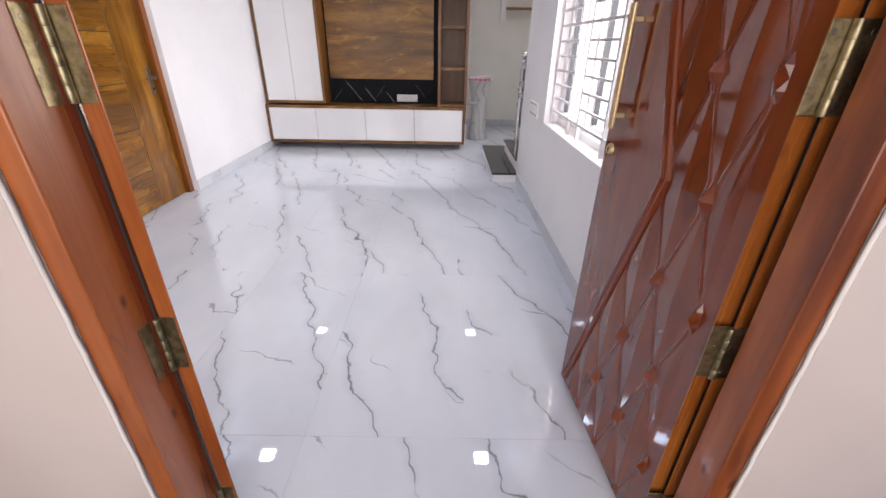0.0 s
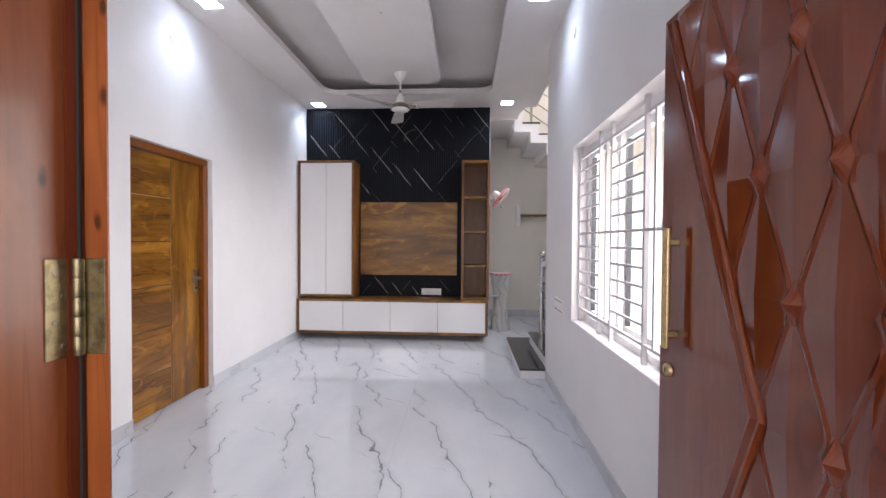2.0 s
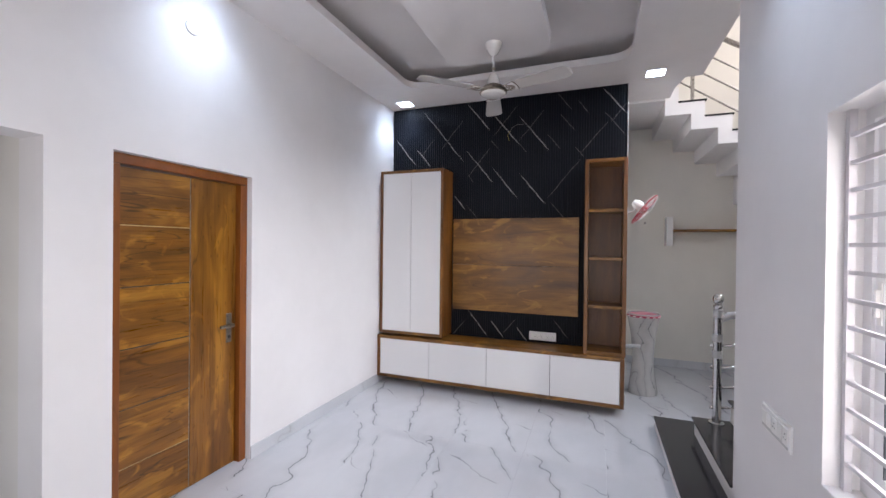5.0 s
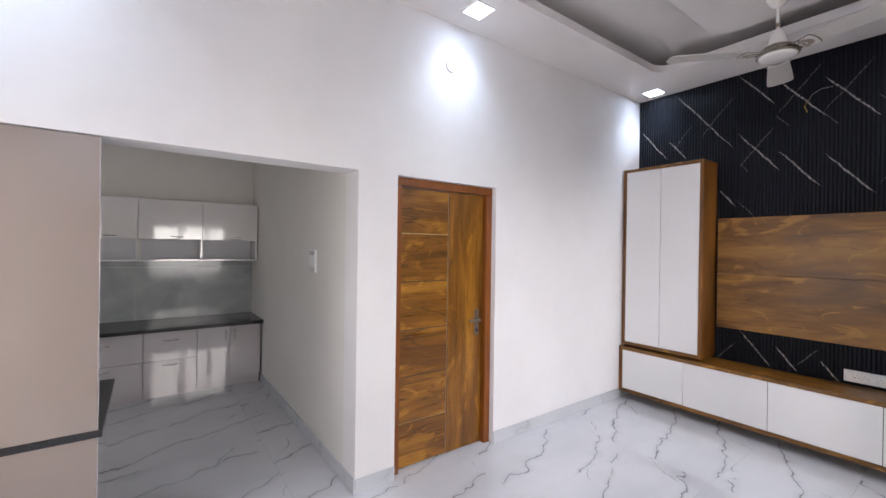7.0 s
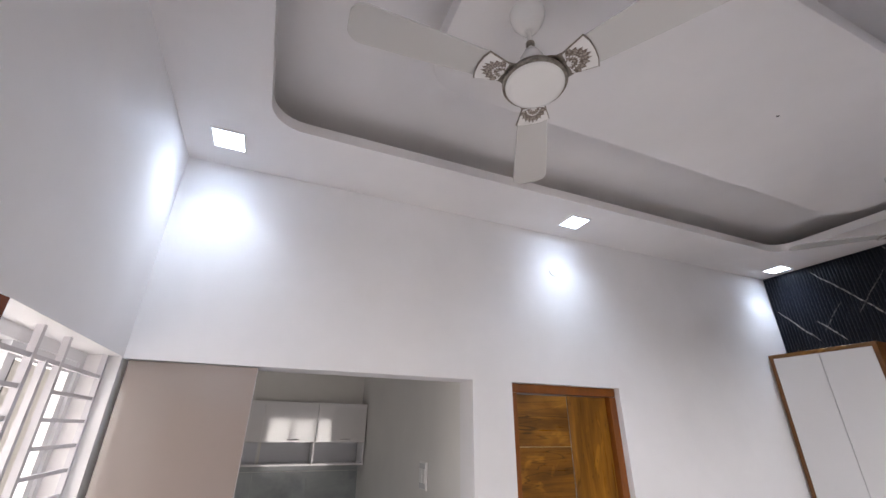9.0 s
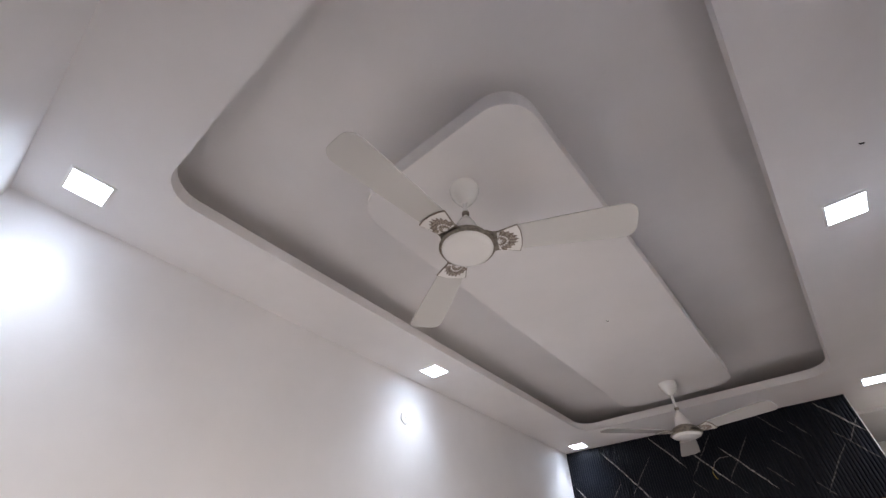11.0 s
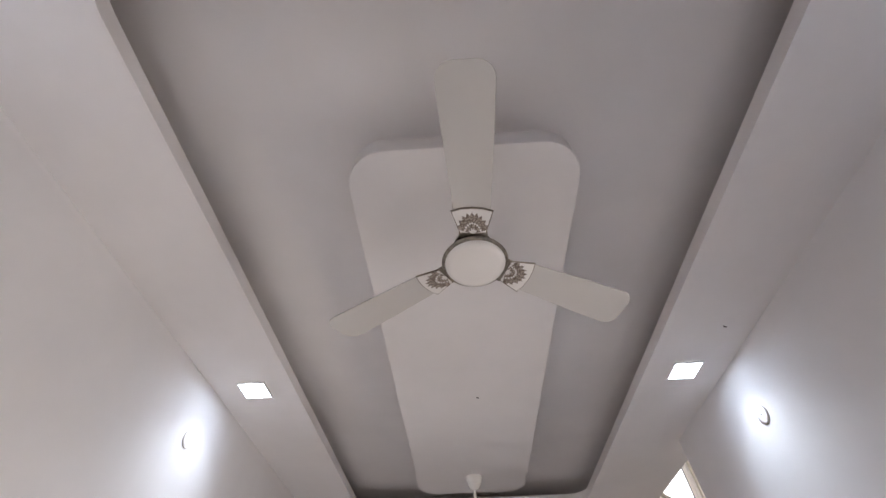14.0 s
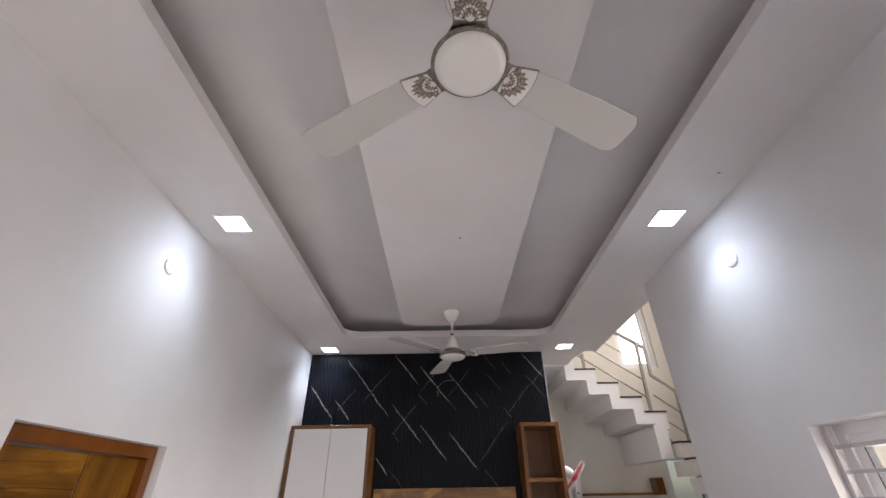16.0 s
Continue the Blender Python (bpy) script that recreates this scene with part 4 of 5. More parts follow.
def switch_board(name, at, w, h, m, modules, label):
    """Modular plate with rocker switches and sockets, facing -y before m turns it."""
    s = thing(name, at, label, "switch board")
    tm = Matrix.Translation(at) @ m
    part("plate", moved(box(-w / 2, w / 2, -0.012, 0, -h / 2, h / 2, 0.003), tm), PLASTIC, s)
    part("rim", moved(box(-w / 2 + 0.010, w / 2 - 0.010, -0.0145, -0.011, -h / 2 + 0.010, h / 2 - 0.010, 0.001), tm), WHITE_GLOSS, s)
    step = (w - 0.024) / len(modules)
    for i, k in enumerate(modules):
        cx = -w / 2 + 0.012 + step * (i + 0.5)
        if k == "s":
            part("rocker", moved(box(cx - step * 0.42, cx + step * 0.42, -0.018, -0.014, -h * 0.26, h * 0.26, 0.0015), tm), PLASTIC, s)
        else:
            sock = part("socket", moved(box(cx - step * 0.45, cx + step * 0.45, -0.0165, -0.014, -h * 0.30, h * 0.30, 0.001), tm), PLASTIC, s)
            for dx, dz2 in ((0, 0.011), (-0.010, -0.007), (0.010, -0.007)):
                part("hole", moved(lathe([(0.0032, 0), (0.0032, 0.0006)], 8, Matrix.Translation((cx + dx, -0.0165, dz2)) @ Matrix.Rotation(radians(90), 4, "X")), tm), DARK_GAP, sock)
    return s


switch_board("socket_board", (1.856, D - 0.023, 0.635), 0.285, 0.092, Matrix(), "sphsph", "white modular socket board on the black panel")
switch_board("switch_board", (W, 2.975, 0.826), 0.30, 0.115, Matrix.Rotation(radians(-90), 4, "Z"), "sspsp", "white modular switch board low on the wall")
kit_sw = switch_board("kitchen_switch", (-0.858, KIT_R, 1.482), 0.15, 0.185, Matrix(), "ss", "white modular switch plate on kitchen wall")

# loose cable ends out of the black panel
cable = thing("cable_ends", (1.472, D - 0.02, 2.9), "loose yellow and black cable ends from the wall", "cable")
part("yellow_wire", tube([(1.472, D - 0.02, 2.90), (1.468, D - 0.06, 2.885), (1.455, D - 0.07, 2.84), (1.472, D - 0.06, 2.79)], 0.0035, 8), mat("yellow_insulation", (0.35, 0.25, 0.03), 0.5), cable)
part("black_wire", tube([(1.472, D - 0.02, 2.90), (1.50, D - 0.07, 2.925), (1.56, D - 0.08, 2.955), (1.63, D - 0.06, 2.96)], 0.003, 8), mat("grey_insulation", (0.16, 0.15, 0.14), 0.5), cable)

# ---- ceiling fittings ----
def downlight(x, y):
    d = thing("downlight", (x, y, H), "lit square recessed cool white downlight in ceiling", "downlight", group="ceiling downlights")
    s, r = 0.078, 0.090
    part("frame", join(box(x - r, x + r, y - r, y - s, H - 0.006, H + 0.004, 0.001, 1), box(x - r, x + r, y + s, y + r, H - 0.006, H + 0.004, 0.001, 1), box(x - r, x - s, y - s, y + s, H - 0.006, H + 0.004, 0.001, 1), box(x + s, x + r, y - s, y + s, H - 0.006, H + 0.004, 0.001, 1)), PLASTIC, d)
    part("diffuser", box(x - s, x + s, y - s, y + s, H - 0.004, H - 0.002), LED, d, "glowing white diffuser")
    window_lamp("downlight_beam", look((x, y, H - 0.007), (x, y + 0.001, 0)), 2 * s, 2 * s, LED_POWER, (0.74, 0.86, 1.0), 106)
    return d


for lx in (0.252, 2.904):
    for ly in (0.256, 2.66, 5.13):
        downlight(0.272 if lx < 1 and ly < 1 else lx, ly if ly > 1 else 0.236)


def ceiling_fan(x, y, angle, drop):
    f = thing("ceiling_fan", (x, y, H - PANEL_DROP), "ivory three-blade ceiling fan with brown mandala brackets", "ceiling fan", group="ceiling fans")
    zc = H - PANEL_DROP
    top = Matrix.Translation((x, y, 0))
    at = Matrix.Translation((x, y, -drop))
    part("canopy", lathe([(0.066, zc), (0.066, zc - 0.012), (0.058, zc - 0.04), (0.036, zc - 0.08), (0.018, zc - 0.098), (0.0, zc - 0.098)], 36, top), FAN_WHITE, f)
    part("downrod", lathe([(0.0095, zc - 0.09), (0.0095, 3.02 - drop)], 16, top), FAN_WHITE, f)
    part("collar", lathe([(0.016, 3.10), (0.016, 3.085), (0.013, 3.08)], 16, at), NICKEL, f)
    part("cup", lathe([(0.012, 3.065), (0.026, 3.055), (0.040, 3.025), (0.052, 2.985), (0.056, 2.962), (0.0, 2.962)], 36, at), FAN_WHITE, f, "ivory bell cover")
    part("motor", lathe([(0.058, 2.961), (0.078, 2.950), (0.090, 2.938), (0.092, 2.926), (0.092, 2.912), (0.0, 2.912)], 48, at), NICKEL, f, "nickel motor body")
    part("rim", lathe([(0.094, 2.912), (0.108, 2.909), (0.111, 2.902), (0.108, 2.897), (0.100, 2.896)], 48, at), NICKEL, f, "thin nickel rim")
    part("bottom_cap", lathe([(0.095, 2.9085), (0.1010, 2.901), (0.1000, 2.893), (0.095, 2.885), (0.08, 2.880), (0.0, 2.877)], 48, at), FAN_WHITE, f, "ivory round bottom cap")
    for k in range(3):
        m = at @ Matrix.Rotation(radians(angle + 120 * k), 4, "Z")
        zb = 2.921
        # blade: narrow at the root, wide and rounded at the tip, pitched
        outline = [(0.19, -0.056), (0.42, -0.070)]
        for sgn in (-1, 1):
            for i in range(6):
                t = radians(-90 + 18 * i) if sgn < 0 else radians(18 * i)
                outline.append((0.584 + 0.048 * math.cos(t), sgn * 0.030 + 0.047 * math.sin(t)))
        outline += [(0.42, 0.070), (0.19, 0.056)]
        pitch = Matrix.Translation((0, 0, zb)) @ Matrix.Rotation(radians(-8), 4, "X")
        part("blade", moved(prism(outline, -0.003, 0.003, 0.001), m @ pitch), BLADE, f)
        br = [(0.080, -0.062), (0.104, -0.047), (0.125, -0.045), (0.200, -0.066), (0.210, -0.036), (0.213, 0.0), (0.210, 0.036), (0.200, 0.066), (0.125, 0.045), (0.104, 0.047), (0.080, 0.062)]
        bracket = part("blade_bracket", moved(prism(br, -0.009, -0.0035, 0.001), m @ pitch), NICKEL, f, "nickel-edged blade bracket")
        inset = [(0.120, -0.0400), (0.125, -0.0415), (0.1975, -0.0615), (0.2065, -0.034), (0.2095, 0.0), (0.2065, 0.034), (0.1975, 0.0615), (0.125, 0.0415), (0.120, 0.0400)]
        part("inset", moved(prism(inset, -0.0105, -0.0088), m @ pitch), FAN_WHITE, bracket, "ivory inset")
        def fan_ring(r0, r1, count, tip):
            """Half ring of pointed petals round the bracket's root."""
            pts = []
            for i in range(2 * count + 1):
                t = radians(-78 + 156 * i / (2 * count))
                rr = r1 + (tip if i % 2 else 0.0)
                pts.append((0.117 + rr * math.cos(t) * 1.16, rr * 0.76 * math.sin(t)))
            for i in range(13):
                t = radians(78 - 13 * i)
                pts.append((0.117 + r0 * math.cos(t) * 1.16, r0 * 0.76 * math.sin(t)))
            return pts
        part("rosette", moved(prism(fan_ring(0.002, 0.058, 9, 0.012), -0.0118, -0.0104), m @ pitch), MANDALA, bracket, "brown lace rosette print")
        for i in range(8):
            t = radians(-66 + 132 * i / 7)
            cx, cy = 0.117 + 0.053 * 1.16 * math.cos(t), 0.055 * 0.76 * math.sin(t)
            leaf_shape = [(cx + a * math.cos(t) - b * math.sin(t), cy + a * math.sin(t) + b * math.cos(t)) for a, b in ((-0.007, 0), (0, 0.0032), (0.009, 0), (0, -0.0032))]
            part("lace_petal", moved(prism(leaf_shape, -0.0124, -0.0116), m @ pitch), LACE, bracket, "pale brown petal of the lace print")
        for i in range(9):
            t = radians(-70 + 140 * i / 8)
            part("lace_bead", moved(prism([(0.117 + 0.034 * 1.16 * math.cos(t) + 0.0042 * math.cos(a), 0.034 * 0.76 * math.sin(t) + 0.0036 * math.sin(a)) for a in (0, 1.05, 2.1, 3.14, 4.19, 5.24)], -0.0126, -0.0116), m @ pitch), FAN_WHITE, bracket, "ivory bead of the lace print")
        part("lace_core", moved(prism(fan_ring(0.001, 0.012, 4, 0.009), -0.0126, -0.0116), m @ pitch), FAN_WHITE, bracket, "ivory heart of the lace print")
    return f


ceiling_fan(1.602, 1.336, 28, 0.02)
ceiling_fan(1.604, 3.972, 103, 0.06)


def round_cover(x, sx):
    c = thing("junction_cover", (x, 2.612, 2.965), "round white junction box cover high on wall", "junction cover", group="wall junction covers")
    m = Matrix.Translation((x, 2.612, 2.965)) @ Matrix.Rotation(radians(90 * sx), 4, "Y")
    part("disc", lathe([(0.047, 0), (0.047, 0.006), (0.043, 0.009), (0.0, 0.009)], 32, m), PLASTIC, c)
    part("knob", lathe([(0.007, 0.008), (0.006, 0.012), (0, 0.012)], 10, m), PLASTIC, c)


round_cover(0.0, 1)
round_cover(W, -1)
rose = thing("junction_cover", (1.445, 0.0, 2.99), "round white junction cover with screw holes on front wall", "junction cover", group="wall junction covers")
rm = Matrix.Translation((1.445, 0.0, 2.99)) @ ALONG_Y
part("disc", lathe([(0.047, 0), (0.047, 0.008), (0.043, 0.011), (0.0, 0.011)], 32, rm), PLASTIC, rose)
for dx, dz in ((-0.018, -0.004), (-0.008, -0.010), (0.010, -0.010), (0.020, -0.004)):
    part("screw_hole", lathe([(0.0035, 0), (0.0035, 0.001)], 8, Matrix.Translation((1.445 + dx, 0.0105, 2.99 + dz)) @ ALONG_Y), DARK_GAP, rose, "dark screw hole")
for x, y, z in ((1.63, 2.763, H - PANEL_DROP), (2.98, 2.247, H)):
    w = thing("wire_stub", (x, y, z), "short dark wire stub hanging from the ceiling", "wire", group="ceiling wire stubs")
    part("wire", tube([(x, y, z + 0.01), (x + 0.002, y, z - 0.006), (x + 0.012, y - 0.004, z - 0.012)], 0.003, 6), DARK_GAP, w)

# ---- stairs and passage ----
RISE, RUN = 0.1755, 0.2535


def upper_flight():
    """Folded-plate flight that rises towards -x along the back wall."""
    top = [(2.68, TOP + 0.15), (3.19, TOP + 0.15), (3.19, 3.40), (3.225, 3.40)]
    for k in range(4):
        top += [(3.225 + RUN * k, 3.218 - RISE * k), (3.225 + RUN * (k + 1), 3.218 - RISE * k)]
    top += [(4.239, 2.50), (4.20, 2.50)]
    sof = [(4.20, 2.185), (4.05, 2.185), (4.05, 2.55)]
    for k in range(3, -1, -1):
        sof += [(3.100 + RUN * (k + 1) - 0.005, 3.090 - RISE * k), (3.100 + RUN * k - 0.005, 3.090 - RISE * k)]
    sof += [(3.095, 3.262), (2.68, 3.262)]
    pts = []
    for p in top + sof:
        if not pts or (abs(p[0] - pts[-1][0]) + abs(p[1] - pts[-1][1])) > 1e-5:
            pts.append(p)
    bm = prism([(x, z) for x, z in pts], 0, 1.145)
    return moved(bm, Matrix.Translation((0, BACK_Y - 0.002, 0)) @ Matrix.Rotation(radians(90), 4, "X"))


stairs = thing("staircase", (3.0, 4.2, 0), "white plastered staircase with black granite treads", "staircase", "structure")
part("flight", upper_flight(), WALL, stairs, "white folded-plate upper flight")
for k in range(4):
    x = 3.225 + RUN * k
    part("tread", box(x - 0.004, x + RUN + 0.016, 5.895, BACK_Y - 0.004, 3.2185 - RISE * k, 3.2385 - RISE * k, 0.003), GRANITE, stairs)
for i, z in enumerate((2.36, 2.18, 2.005)):
    y1s = 6.0 - 0.19 * i
    part("riser_block", box(4.22 + 0.03 * i, STAIR_X - 0.002, y1s - 0.22, y1s + 0.25, z - 0.17, z - 0.021), CREAM, stairs)
    part("tread", box(4.205 + 0.03 * i, STAIR_X - 0.003, y1s - 0.235, y1s - 0.03, z - 0.02, z, 0.003), GRANITE, stairs)
part("riser_block", box(2.905, 3.155, 3.535, 4.86, 0, 0.078), WALL, stairs, "white riser of the first step")
part("tread", box(2.895, 3.40, 3.525, 4.87, 0.0785, 0.098, 0.003), GRANITE, stairs)
for k in range(1, 7):
    z = 0.058 + 0.172 * k
    x = 2.905 + 0.25 * k
    part("riser_block", box(x + 0.005, STAIR_X - 0.01, 3.59, 4.60, z - (0.1325 if k == 1 else 0.172) + 0.0005, z - 0.0205), WALL if k < 2 else CREAM, stairs)
    part("tread", box(x - 0.012, x + 0.30, 3.588, 4.62, z - 0.02, z, 0.003), GRANITE, stairs)

rail = thing("stair_railing", (3.36, 5.92, 3.24), "brushed steel stair railing with thin bars", "railing")
YR = 5.915


def nose(x):
    return 3.2385 - (x - 3.225) * RISE / RUN


part("post", tube([(3.358, YR, 3.24), (3.358, YR, 4.10)], 0.016, square=True), RAIL, rail)
part("post", tube([(4.073, YR, 2.715), (4.11, YR, 3.555)], 0.016, square=True), RAIL, rail)
for off in (0.30, 0.52, 0.74):
    part("bar", tube([(3.20, YR, nose(3.20) + off - 0.08), (4.09, YR, nose(4.09) + off - 0.08)], 0.009), RAIL, rail)
part("handrail", tube([(3.358, YR, 4.04), (4.205, YR, 3.50)], 0.019, square=True), RAIL, rail)
part("handrail", tube([(4.205, YR, 3.50), (4.195, YR, 3.14), (4.45, YR, 2.93), (4.425, YR, 2.02)], 0.017, square=True), RAIL, rail)
for za, zb in ((2.90, 2.68), (2.66, 2.44), (2.45, 2.12)):
    part("bar", tube([(4.16, YR, za), (4.44, YR, zb)], 0.009), RAIL, rail)

newel = thing("newel_post", (3.30, 4.545, 0.23), "polished steel newel post with ball, wrapped in film", "newel post")
nx, ny = 3.30, 4.545
part("post", lathe([(0.055, 0.2305), (0.055, 0.236), (0.032, 0.242), (0.032, 1.142), (0.036, 1.147), (0.036, 1.162), (0.02, 1.172)], 28, Matrix.Translation((nx, ny, 0))), STEEL, newel)
part("ball", lathe([(0.018, 1.172), (0.030, 1.180), (0.039, 1.196), (0.042, 1.214), (0.039, 1.232), (0.030, 1.246), (0.016, 1.254), (0.0, 1.256)], 28, Matrix.Translation((nx, ny, 0))), STEEL, newel, "polished steel ball finial")
part("handrail", tube([(nx, ny, 1.075), (nx + 0.13, ny, 1.10), (nx + 0.9, ny, 1.66)], 0.024, 16), STEEL, newel)
for z in (0.93, 0.76, 0.60, 0.44):
    part("rail_bar", tube([(nx, ny, z - 0.09), (nx + 0.11, ny, z - 0.075), (nx + 0.9, ny, z + 0.46)], 0.010, 12), STEEL, newel)
    part("rail_cap", lathe([(0.013, 0), (0.015, 0.01), (0.010, 0.02), (0.0, 0.022)], 12, Matrix.Translation((nx - 0.03, ny, z - 0.09)) @ Matrix.Rotation(radians(-90), 4, "Y")), STEEL, newel)
rng = random.Random(4)
for c in range(9):
    z = 0.55 + c * 0.065
    part("film_wrap", moved(lathe([(0.034 + rng.uniform(0, 0.004), 0), (0.037, 0.02), (0.0345, 0.045), (0.036, 0.06)], 14), Matrix.Translation((nx + rng.uniform(-0.002, 0.002), ny, z)) @ Matrix.Rotation(radians(rng.uniform(-8, 8)), 4, "X")), FILM, newel, "crumpled clear packing film") if c in (3, 5, 8) else None
part("film_wrap", tube([(nx + 0.02, ny - 0.006, 1.06), (nx + 0.07, ny + 0.004, 1.085), (nx + 0.13, ny - 0.005, 1.095), (nx + 0.25, ny, 1.18)], 0.031, 9), FILM, newel, "crumpled clear packing film")

basin = thing("pedestal_basin", (2.895, 5.80, 0), "marble-print ceramic pedestal basin with pink taped rim", "wash basin")
bx, by = 2.895, 5.80
part("pedestal", lathe([(0.146, 0.0), (0.150, 0.015), (0.140, 0.08), (0.122, 0.20), (0.108, 0.36), (0.110, 0.48), (0.127, 0.64), (0.150, 0.78), (0.167, 0.868), (0.163, 0.874), (0.152, 0.870), (0.12, 0.80), (0.06, 0.76), (0.0, 0.755)], 48, Matrix.Translation((bx, by, 0))), BASIN_MARBLE, basin)
part("rim", lathe([(0.1655, 0.850), (0.170, 0.853), (0.1725, 0.870), (0.167, 0.873)], 48, Matrix.Translation((bx, by, 0))), PINK, basin, "pink packing tape round the rim")
part("lip", lathe([(0.168, 0.872), (0.1715, 0.876), (0.169, 0.885), (0.159, 0.888), (0.150, 0.882), (0.151, 0.870)], 48, Matrix.Translation((bx, by, 0))), FILM, basin, "white film over the lip")
for i in range(7):
    part("film_patch", box(-0.014, 0.014, -0.001, 0.001, 0.0, 0.008, m=Matrix.Translation((bx, by, 0.856)) @ Matrix.Rotation(radians(-60 + 23 * i), 4, "Z") @ Matrix.Translation((0, -0.1725, 0)) @ Matrix.Rotation(radians(6 * (i % 3 - 1)), 4, "Y")), PLASTIC, basin, "white film patch on the rim")
pipe = thing("waste_pipe", (2.68, 5.60, 0.54), "grey plastic waste pipe from wall to basin", "pipe")
part("pipe", tube([(2.681, 5.60, 0.545), (2.74, 5.635, 0.54), (2.85, 5.683, 0.535)], 0.020, 16), paint("grey_pvc", (0.42, 0.43, 0.45), 0.35), pipe)
part("flange", lathe([(0.035, 0), (0.035, 0.006), (0.022, 0.012)], 20, Matrix.Translation((2.681, 5.60, 0.545)) @ ALONG_X), STEEL, pipe)

# wall fan on the corner, tilted down
fan = thing("wall_fan", (2.69, 5.40, 1.98), "white wall fan with red blades and guard", "wall fan")
part("bracket", join(box(2.681, 2.696, 5.36, 5.44, 1.90, 2.03, 0.004), tube([(2.69, 5.40, 1.975), (2.75, 5.38, 1.985), (2.785, 5.385, 2.05)], 0.012, 12)), PLASTIC, fan)
axis = Vector((0.75, -0.16, -0.64)).normalized()
fm = Matrix.Translation((2.785, 5.385, 2.055)) @ axis.to_track_quat("Z", "Y").to_matrix().to_4x4() @ Matrix.Diagonal((1.28, 1.28, 0.80, 1))
part("motor", lathe([(0.0, -0.065), (0.022, -0.06), (0.036, -0.02), (0.038, 0.03), (0.032, 0.075), (0.02, 0.08)], 28, fm), PLASTIC, fan)
guard = []
for r, z in ((0.135, 0.105), (0.13, 0.13), (0.13, 0.08), (0.09, 0.145), (0.05, 0.152), (0.10, 0.075)):
    guard.append(moved(tube([(r * math.cos(2 * math.pi * i / 32), r * math.sin(2 * math.pi * i / 32), z) for i in range(33)], 0.0022, 6), fm))
for i in range(28):
    t = 2 * math.pi * i / 28
    c, s = math.cos(t), math.sin(t)
    guard.append(moved(tube([(0.03 * c, 0.03 * s, 0.155), (0.09 * c, 0.09 * s, 0.147), (0.13 * c, 0.13 * s, 0.13), (0.135 * c, 0.135 * s, 0.105), (0.13 * c, 0.13 * s, 0.08), (0.05 * c, 0.05 * s, 0.07)], 0.0013, 4), fm))
part("guard", join(*guard), PLASTIC, fan, "white wire guard")
part("guard_ring", moved(tube([(0.137 * math.cos(2 * math.pi * i / 40), 0.137 * math.sin(2 * math.pi * i / 40), 0.105) for i in range(41)], 0.006, 8), fm), RED, fan, "red guard ring")
for k in range(3):
    t = Matrix.Rotation(radians(40 + 120 * k), 4, "Z")
    part("blade", moved(prism([(0.02, -0.02), (0.07, -0.055), (0.115, -0.045), (0.122, 0.0), (0.10, 0.035), (0.05, 0.03)], -0.001, 0.001), fm @ Matrix.Translation((0, 0, 0.105)) @ t @ Matrix.Rotation(radians(22), 4, "X")), RED, fan)
part("hub", lathe([(0.03, 0.09), (0.03, 0.13), (0.02, 0.14), (0, 0.14)], 20, fm), RED, fan)
part("pull_knob", lathe([(0.007, 0), (0.009, -0.015), (0.0, -0.02)], 10, Matrix.Translation((2.85, 5.33, 1.87))), DARK_GAP, fan)

shelf = thing("wall_shelf", (3.6, BACK_Y, 1.83), "brown wooden wall shelf with white end block", "shelf")
part("end_block", box(3.262, 3.335, BACK_Y - 0.20, BACK_Y, 1.645, 2.025, 0.003), WHITE_GLOSS, shelf, "white end board")
part("plank", box(3.3355, 4.45, BACK_Y - 0.19, BACK_Y, 1.832, 1.862, 0.002), WALNUT_H, shelf)
part("cheek", box(4.35, 4.45, BACK_Y - 0.19, BACK_Y - 0.001, 1.8625, 2.03, 0.002), WALNUT_V, shelf)

# ---- kitchen ----
def d_handle(parent, x, y, z, length, upright=False):
    a, b = ((y, z - length / 2), (y, z + length / 2)) if upright else ((y - length / 2, z), (y + length / 2, z))
    pts = []
    for i in range(9):
        t = i / 8
        bow = math.sin(math.pi * t) ** 0.5 * 0.026
        pts.append((x + 0.001 + bow, a[0] + (b[0] - a[0]) * t, a[1] + (b[1] - a[1]) * t))
    part("handle", tube(pts, 0.0055, 10), STEEL, parent, "chrome bow handle")


KX = -2.65
units = ((-0.55, 0.08), (0.08, 0.755), (0.755, 1.225), (1.225, 1.862))
for n, (a, b) in enumerate(units):
    c = thing("base_cabinet", (KX, (a + b) / 2, 0), "grey gloss kitchen base cabinet with chrome handles", "cabinet", group="kitchen base cabinets")
    part("body", box(-3.265, KX - 0.022, a + 0.001, b - 0.001, 0.10, 0.699), KITCHEN_GLOSS, c)
    part("plinth", box(-3.2, KX - 0.07, a + 0.001, b - 0.001, 0.0, 0.0995), KITCHEN_GLOSS, c)
    if n == 3:
        mid = (a + b) / 2
        for p, q, hy in ((a, mid, mid - 0.045), (mid, b, mid + 0.045)):
            d = part("door", box(KX - 0.021, KX, p + 0.003, q - 0.003, 0.105, 0.690, 0.0015), KITCHEN_GLOSS, c)
            d_handle(d, KX, hy, 0.595, 0.10, True)
    else:
        for z0, z1, hz in ((0.105, 0.392, 0.345), (0.398, 0.690, 0.60)):
            d = part("drawer", box(KX - 0.021, KX, a + 0.003, b - 0.003, z0, z1, 0.0015), KITCHEN_GLOSS, c)
            d_handle(d, KX, (a + b) / 2, hz, 0.14)
solid("kitchen_worktop", box(-3.268, -2.585, -1.18, 1.8795, 0.70, 0.738, 0.003), GRANITE, "polished black granite kitchen worktop", "worktop")
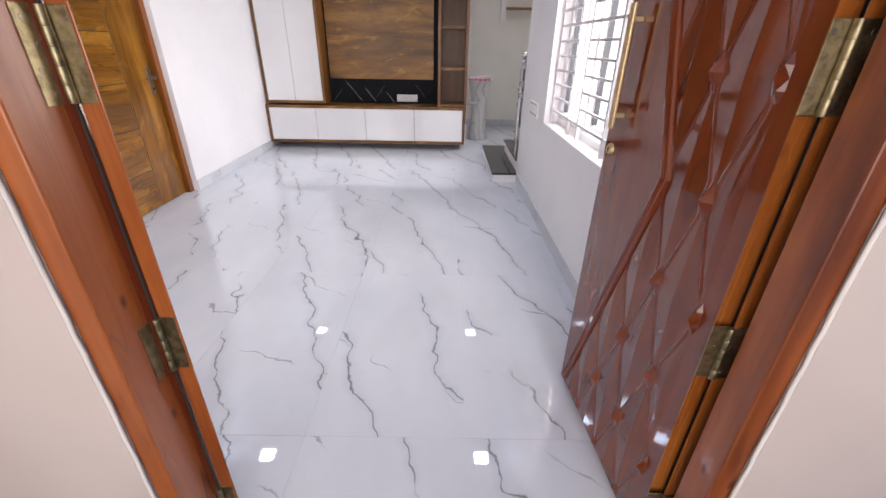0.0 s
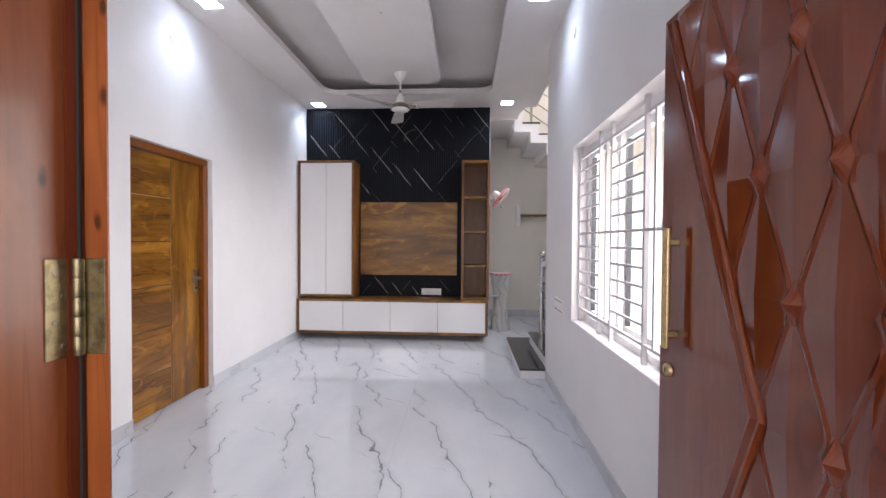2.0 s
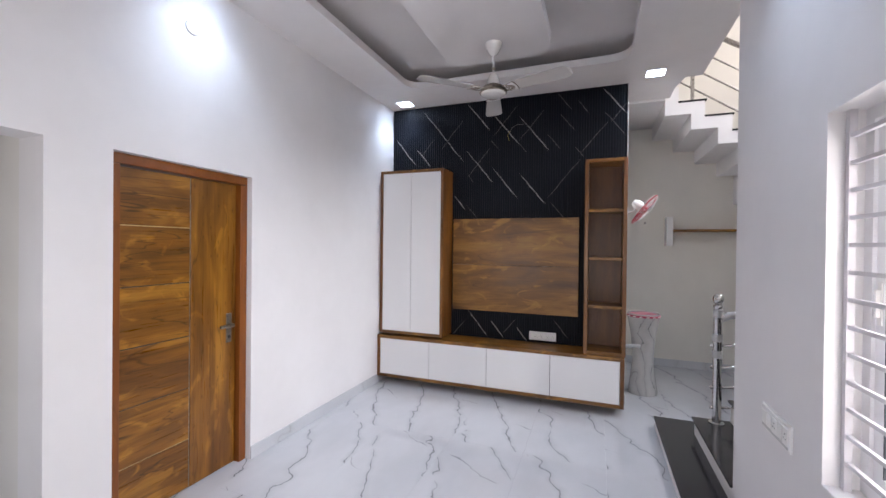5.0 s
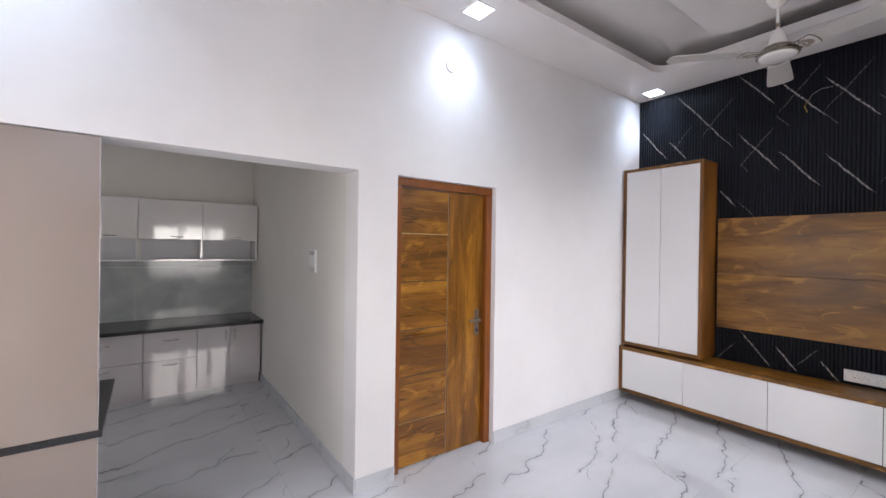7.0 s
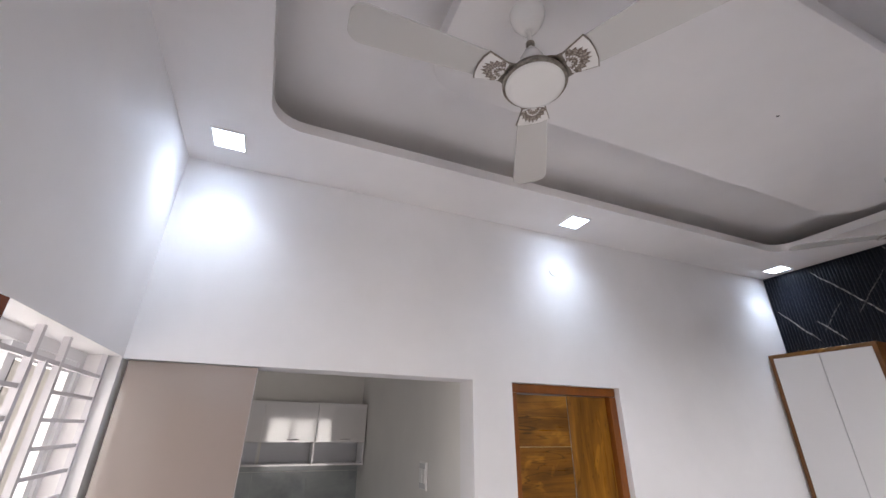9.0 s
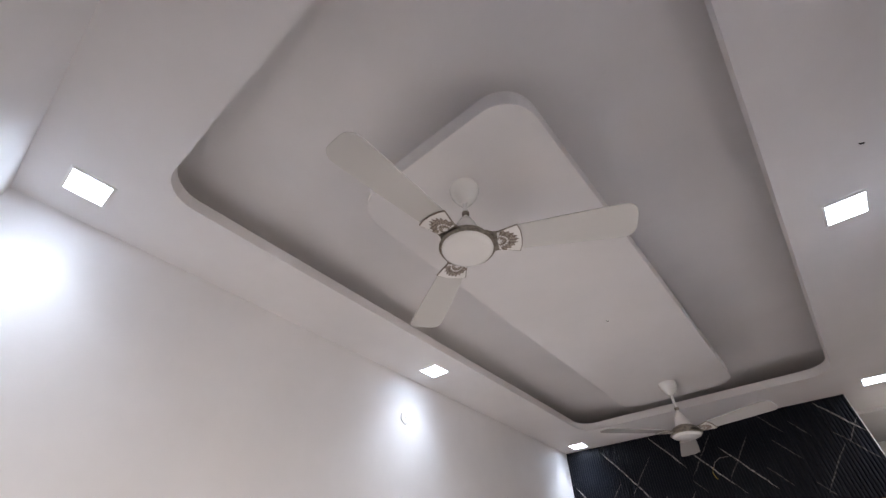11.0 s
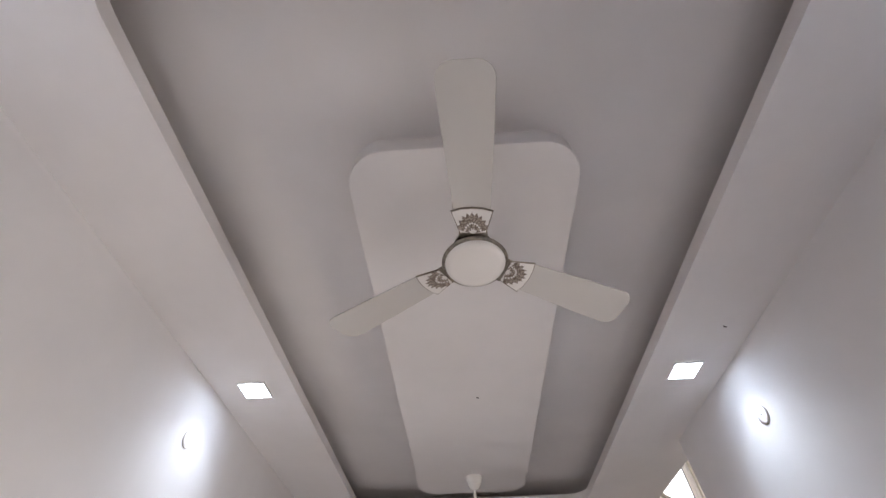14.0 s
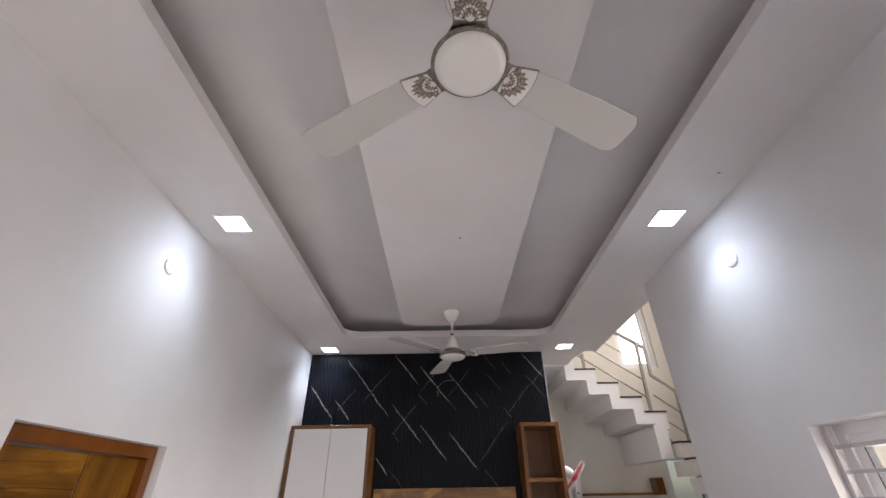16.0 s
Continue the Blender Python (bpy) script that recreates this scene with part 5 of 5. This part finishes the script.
splash = thing("backsplash", (-3.265, 0.6, 0.74), "glossy grey-green tiled kitchen backsplash", "backsplash", "structure")
for i in range(5):
    part("tile", box(-3.269, -3.258, -1.12 + 0.6 * i + 0.0004, -0.52 + 0.6 * i - 0.0004, 0.739, 1.335, 0.001, 1), SPLASH, splash)
    part("tile", box(-3.269, -3.259, -1.12 + 0.6 * i + 0.0004, -0.52 + 0.6 * i - 0.0004, 1.338, 1.416, 0.001, 1), SPLASH, splash)
UX = -2.905
for a, b in ((-0.465, 0.12), (0.12, 0.70), (0.70, 1.288), (1.288, 1.868)):
    c = thing("wall_cabinet", (UX, (a + b) / 2, 1.5), "pale grey gloss kitchen wall cabinet with open shelf", "cabinet", group="kitchen wall cabinets")
    part("body", box(-3.268, UX - 0.021, a + 0.001, b - 0.001, 1.655, 2.085), WHITE_GLOSS, c)
    d = part("door", box(UX - 0.020, UX, a + 0.002, b - 0.002, 1.657, 2.085, 0.0015), UPPER_GLOSS, c)
    d_handle(d, UX, (a + b) / 2 + 0.05, 1.685, 0.12)
    part("shelf_board", box(-3.268, UX - 0.01, a + 0.001, b - 0.001, 1.417, 1.435), WHITE_GLOSS, c)
    part("shelf_back", box(-3.268, -3.258, a + 0.02, b - 0.02, 1.436, 1.654), GREY_BACK, c)
    part("divider", box(-3.257, UX - 0.012, b - 0.019, b - 0.001, 1.4355, 1.6545), WHITE_GLOSS, c)
# counter end and tall panel in the opening
end = thing("kitchen_end_panel", (-0.02, 0.3, 0), "beige gloss panel closing the kitchen counter's end", "partition panel")
part("upper_panel", box(-0.045, -0.012, 0.022, 0.603, 0.7365, 2.094, 0.0015), BEIGE, end)
part("lower_panel", box(-0.045, -0.012, 0.022, 0.603, 0.0, 0.705, 0.0015), BEIGE, end)
part("edge_strip", box(-0.046, -0.013, 0.6035, 0.607, 0.0, 2.094), KITCHEN_GLOSS, end)
solid("side_worktop", box(-0.90, 0.000, 0.005, 0.622, 0.7055, 0.736, 0.003), GRANITE, "black granite side worktop with rounded edge", "worktop")
side = thing("side_cabinet", (-0.45, 0.3, 0), "grey gloss cabinet under the side worktop", "cabinet")
part("body", box(-0.89, -0.0455, 0.005, 0.585, 0.0, 0.705), KITCHEN_GLOSS, side)

# ---- skirting ----
def skirting(x0, x1, y0, y1):
    structure("baseboard", box(x0, x1, y0, y1, 0.0, 0.098, 0.0015, 1), SKIRT, "grey marble tile skirting along the wall", "skirting")


T = 0.009
skirting(0, T, KIT_R, DOOR2[0])
skirting(0, T, DOOR2[1], D)
skirting(-0.19, 0.0, KIT_R - T, KIT_R)
skirting(-2.64, -0.2, KIT_R - T, KIT_R)
skirting(T, 2.68, D - T, D)
skirting(W - T, W, 0.01, 3.53)
skirting(2.68, 2.68 + T, D, BACK_Y - T)
for i in range(5):
    skirting(2.68 + T + 0.52 * i + 0.001, 2.68 + T + 0.52 * (i + 1) - 0.001, BACK_Y - T, BACK_Y)
skirting(0.02, 1.30, 0, T)

# ---- floor tiles ----
floor = thing("floor", (1.5, 2.5, 0), "polished white marble-look floor tiles with grey veins", "floor", "structure")
part("bed", join(box(-3.27, W + 0.15, -0.112, BACK_Y, -0.12, -0.006), box(W + 0.15, STAIR_X, 3.40, BACK_Y, -0.12, -0.006), box(-3.27, -0.2, -1.2, -0.112, -0.12, -0.006)), GROUT, floor)
for i in range(-10, 5):
    for j in range(-3, 7):
        x0, x1 = max(2.48 + 0.6 * i, -3.27), min(2.48 + 0.6 * (i + 1), STAIR_X)
        y0, y1 = max(0.35 + 1.2 * j, -1.2 if 2.48 + 0.6 * i < -0.25 else -0.11), min(0.35 + 1.2 * (j + 1), BACK_Y)
        if y0 < 3.38:
            x1 = min(x1, W + 0.1)
        if x1 - x0 < 0.02 or y1 - y0 < 0.02 or (x1 < 0 and y0 > 1.9) or (x1 < 2.6 and y0 > 5.4):
            continue
        part("tile", box(x0 + 0.0004, x1 - 0.0004, y0 + 0.0004, y1 - 0.0004, -0.006, 0.0), FLOOR_TILE, floor)
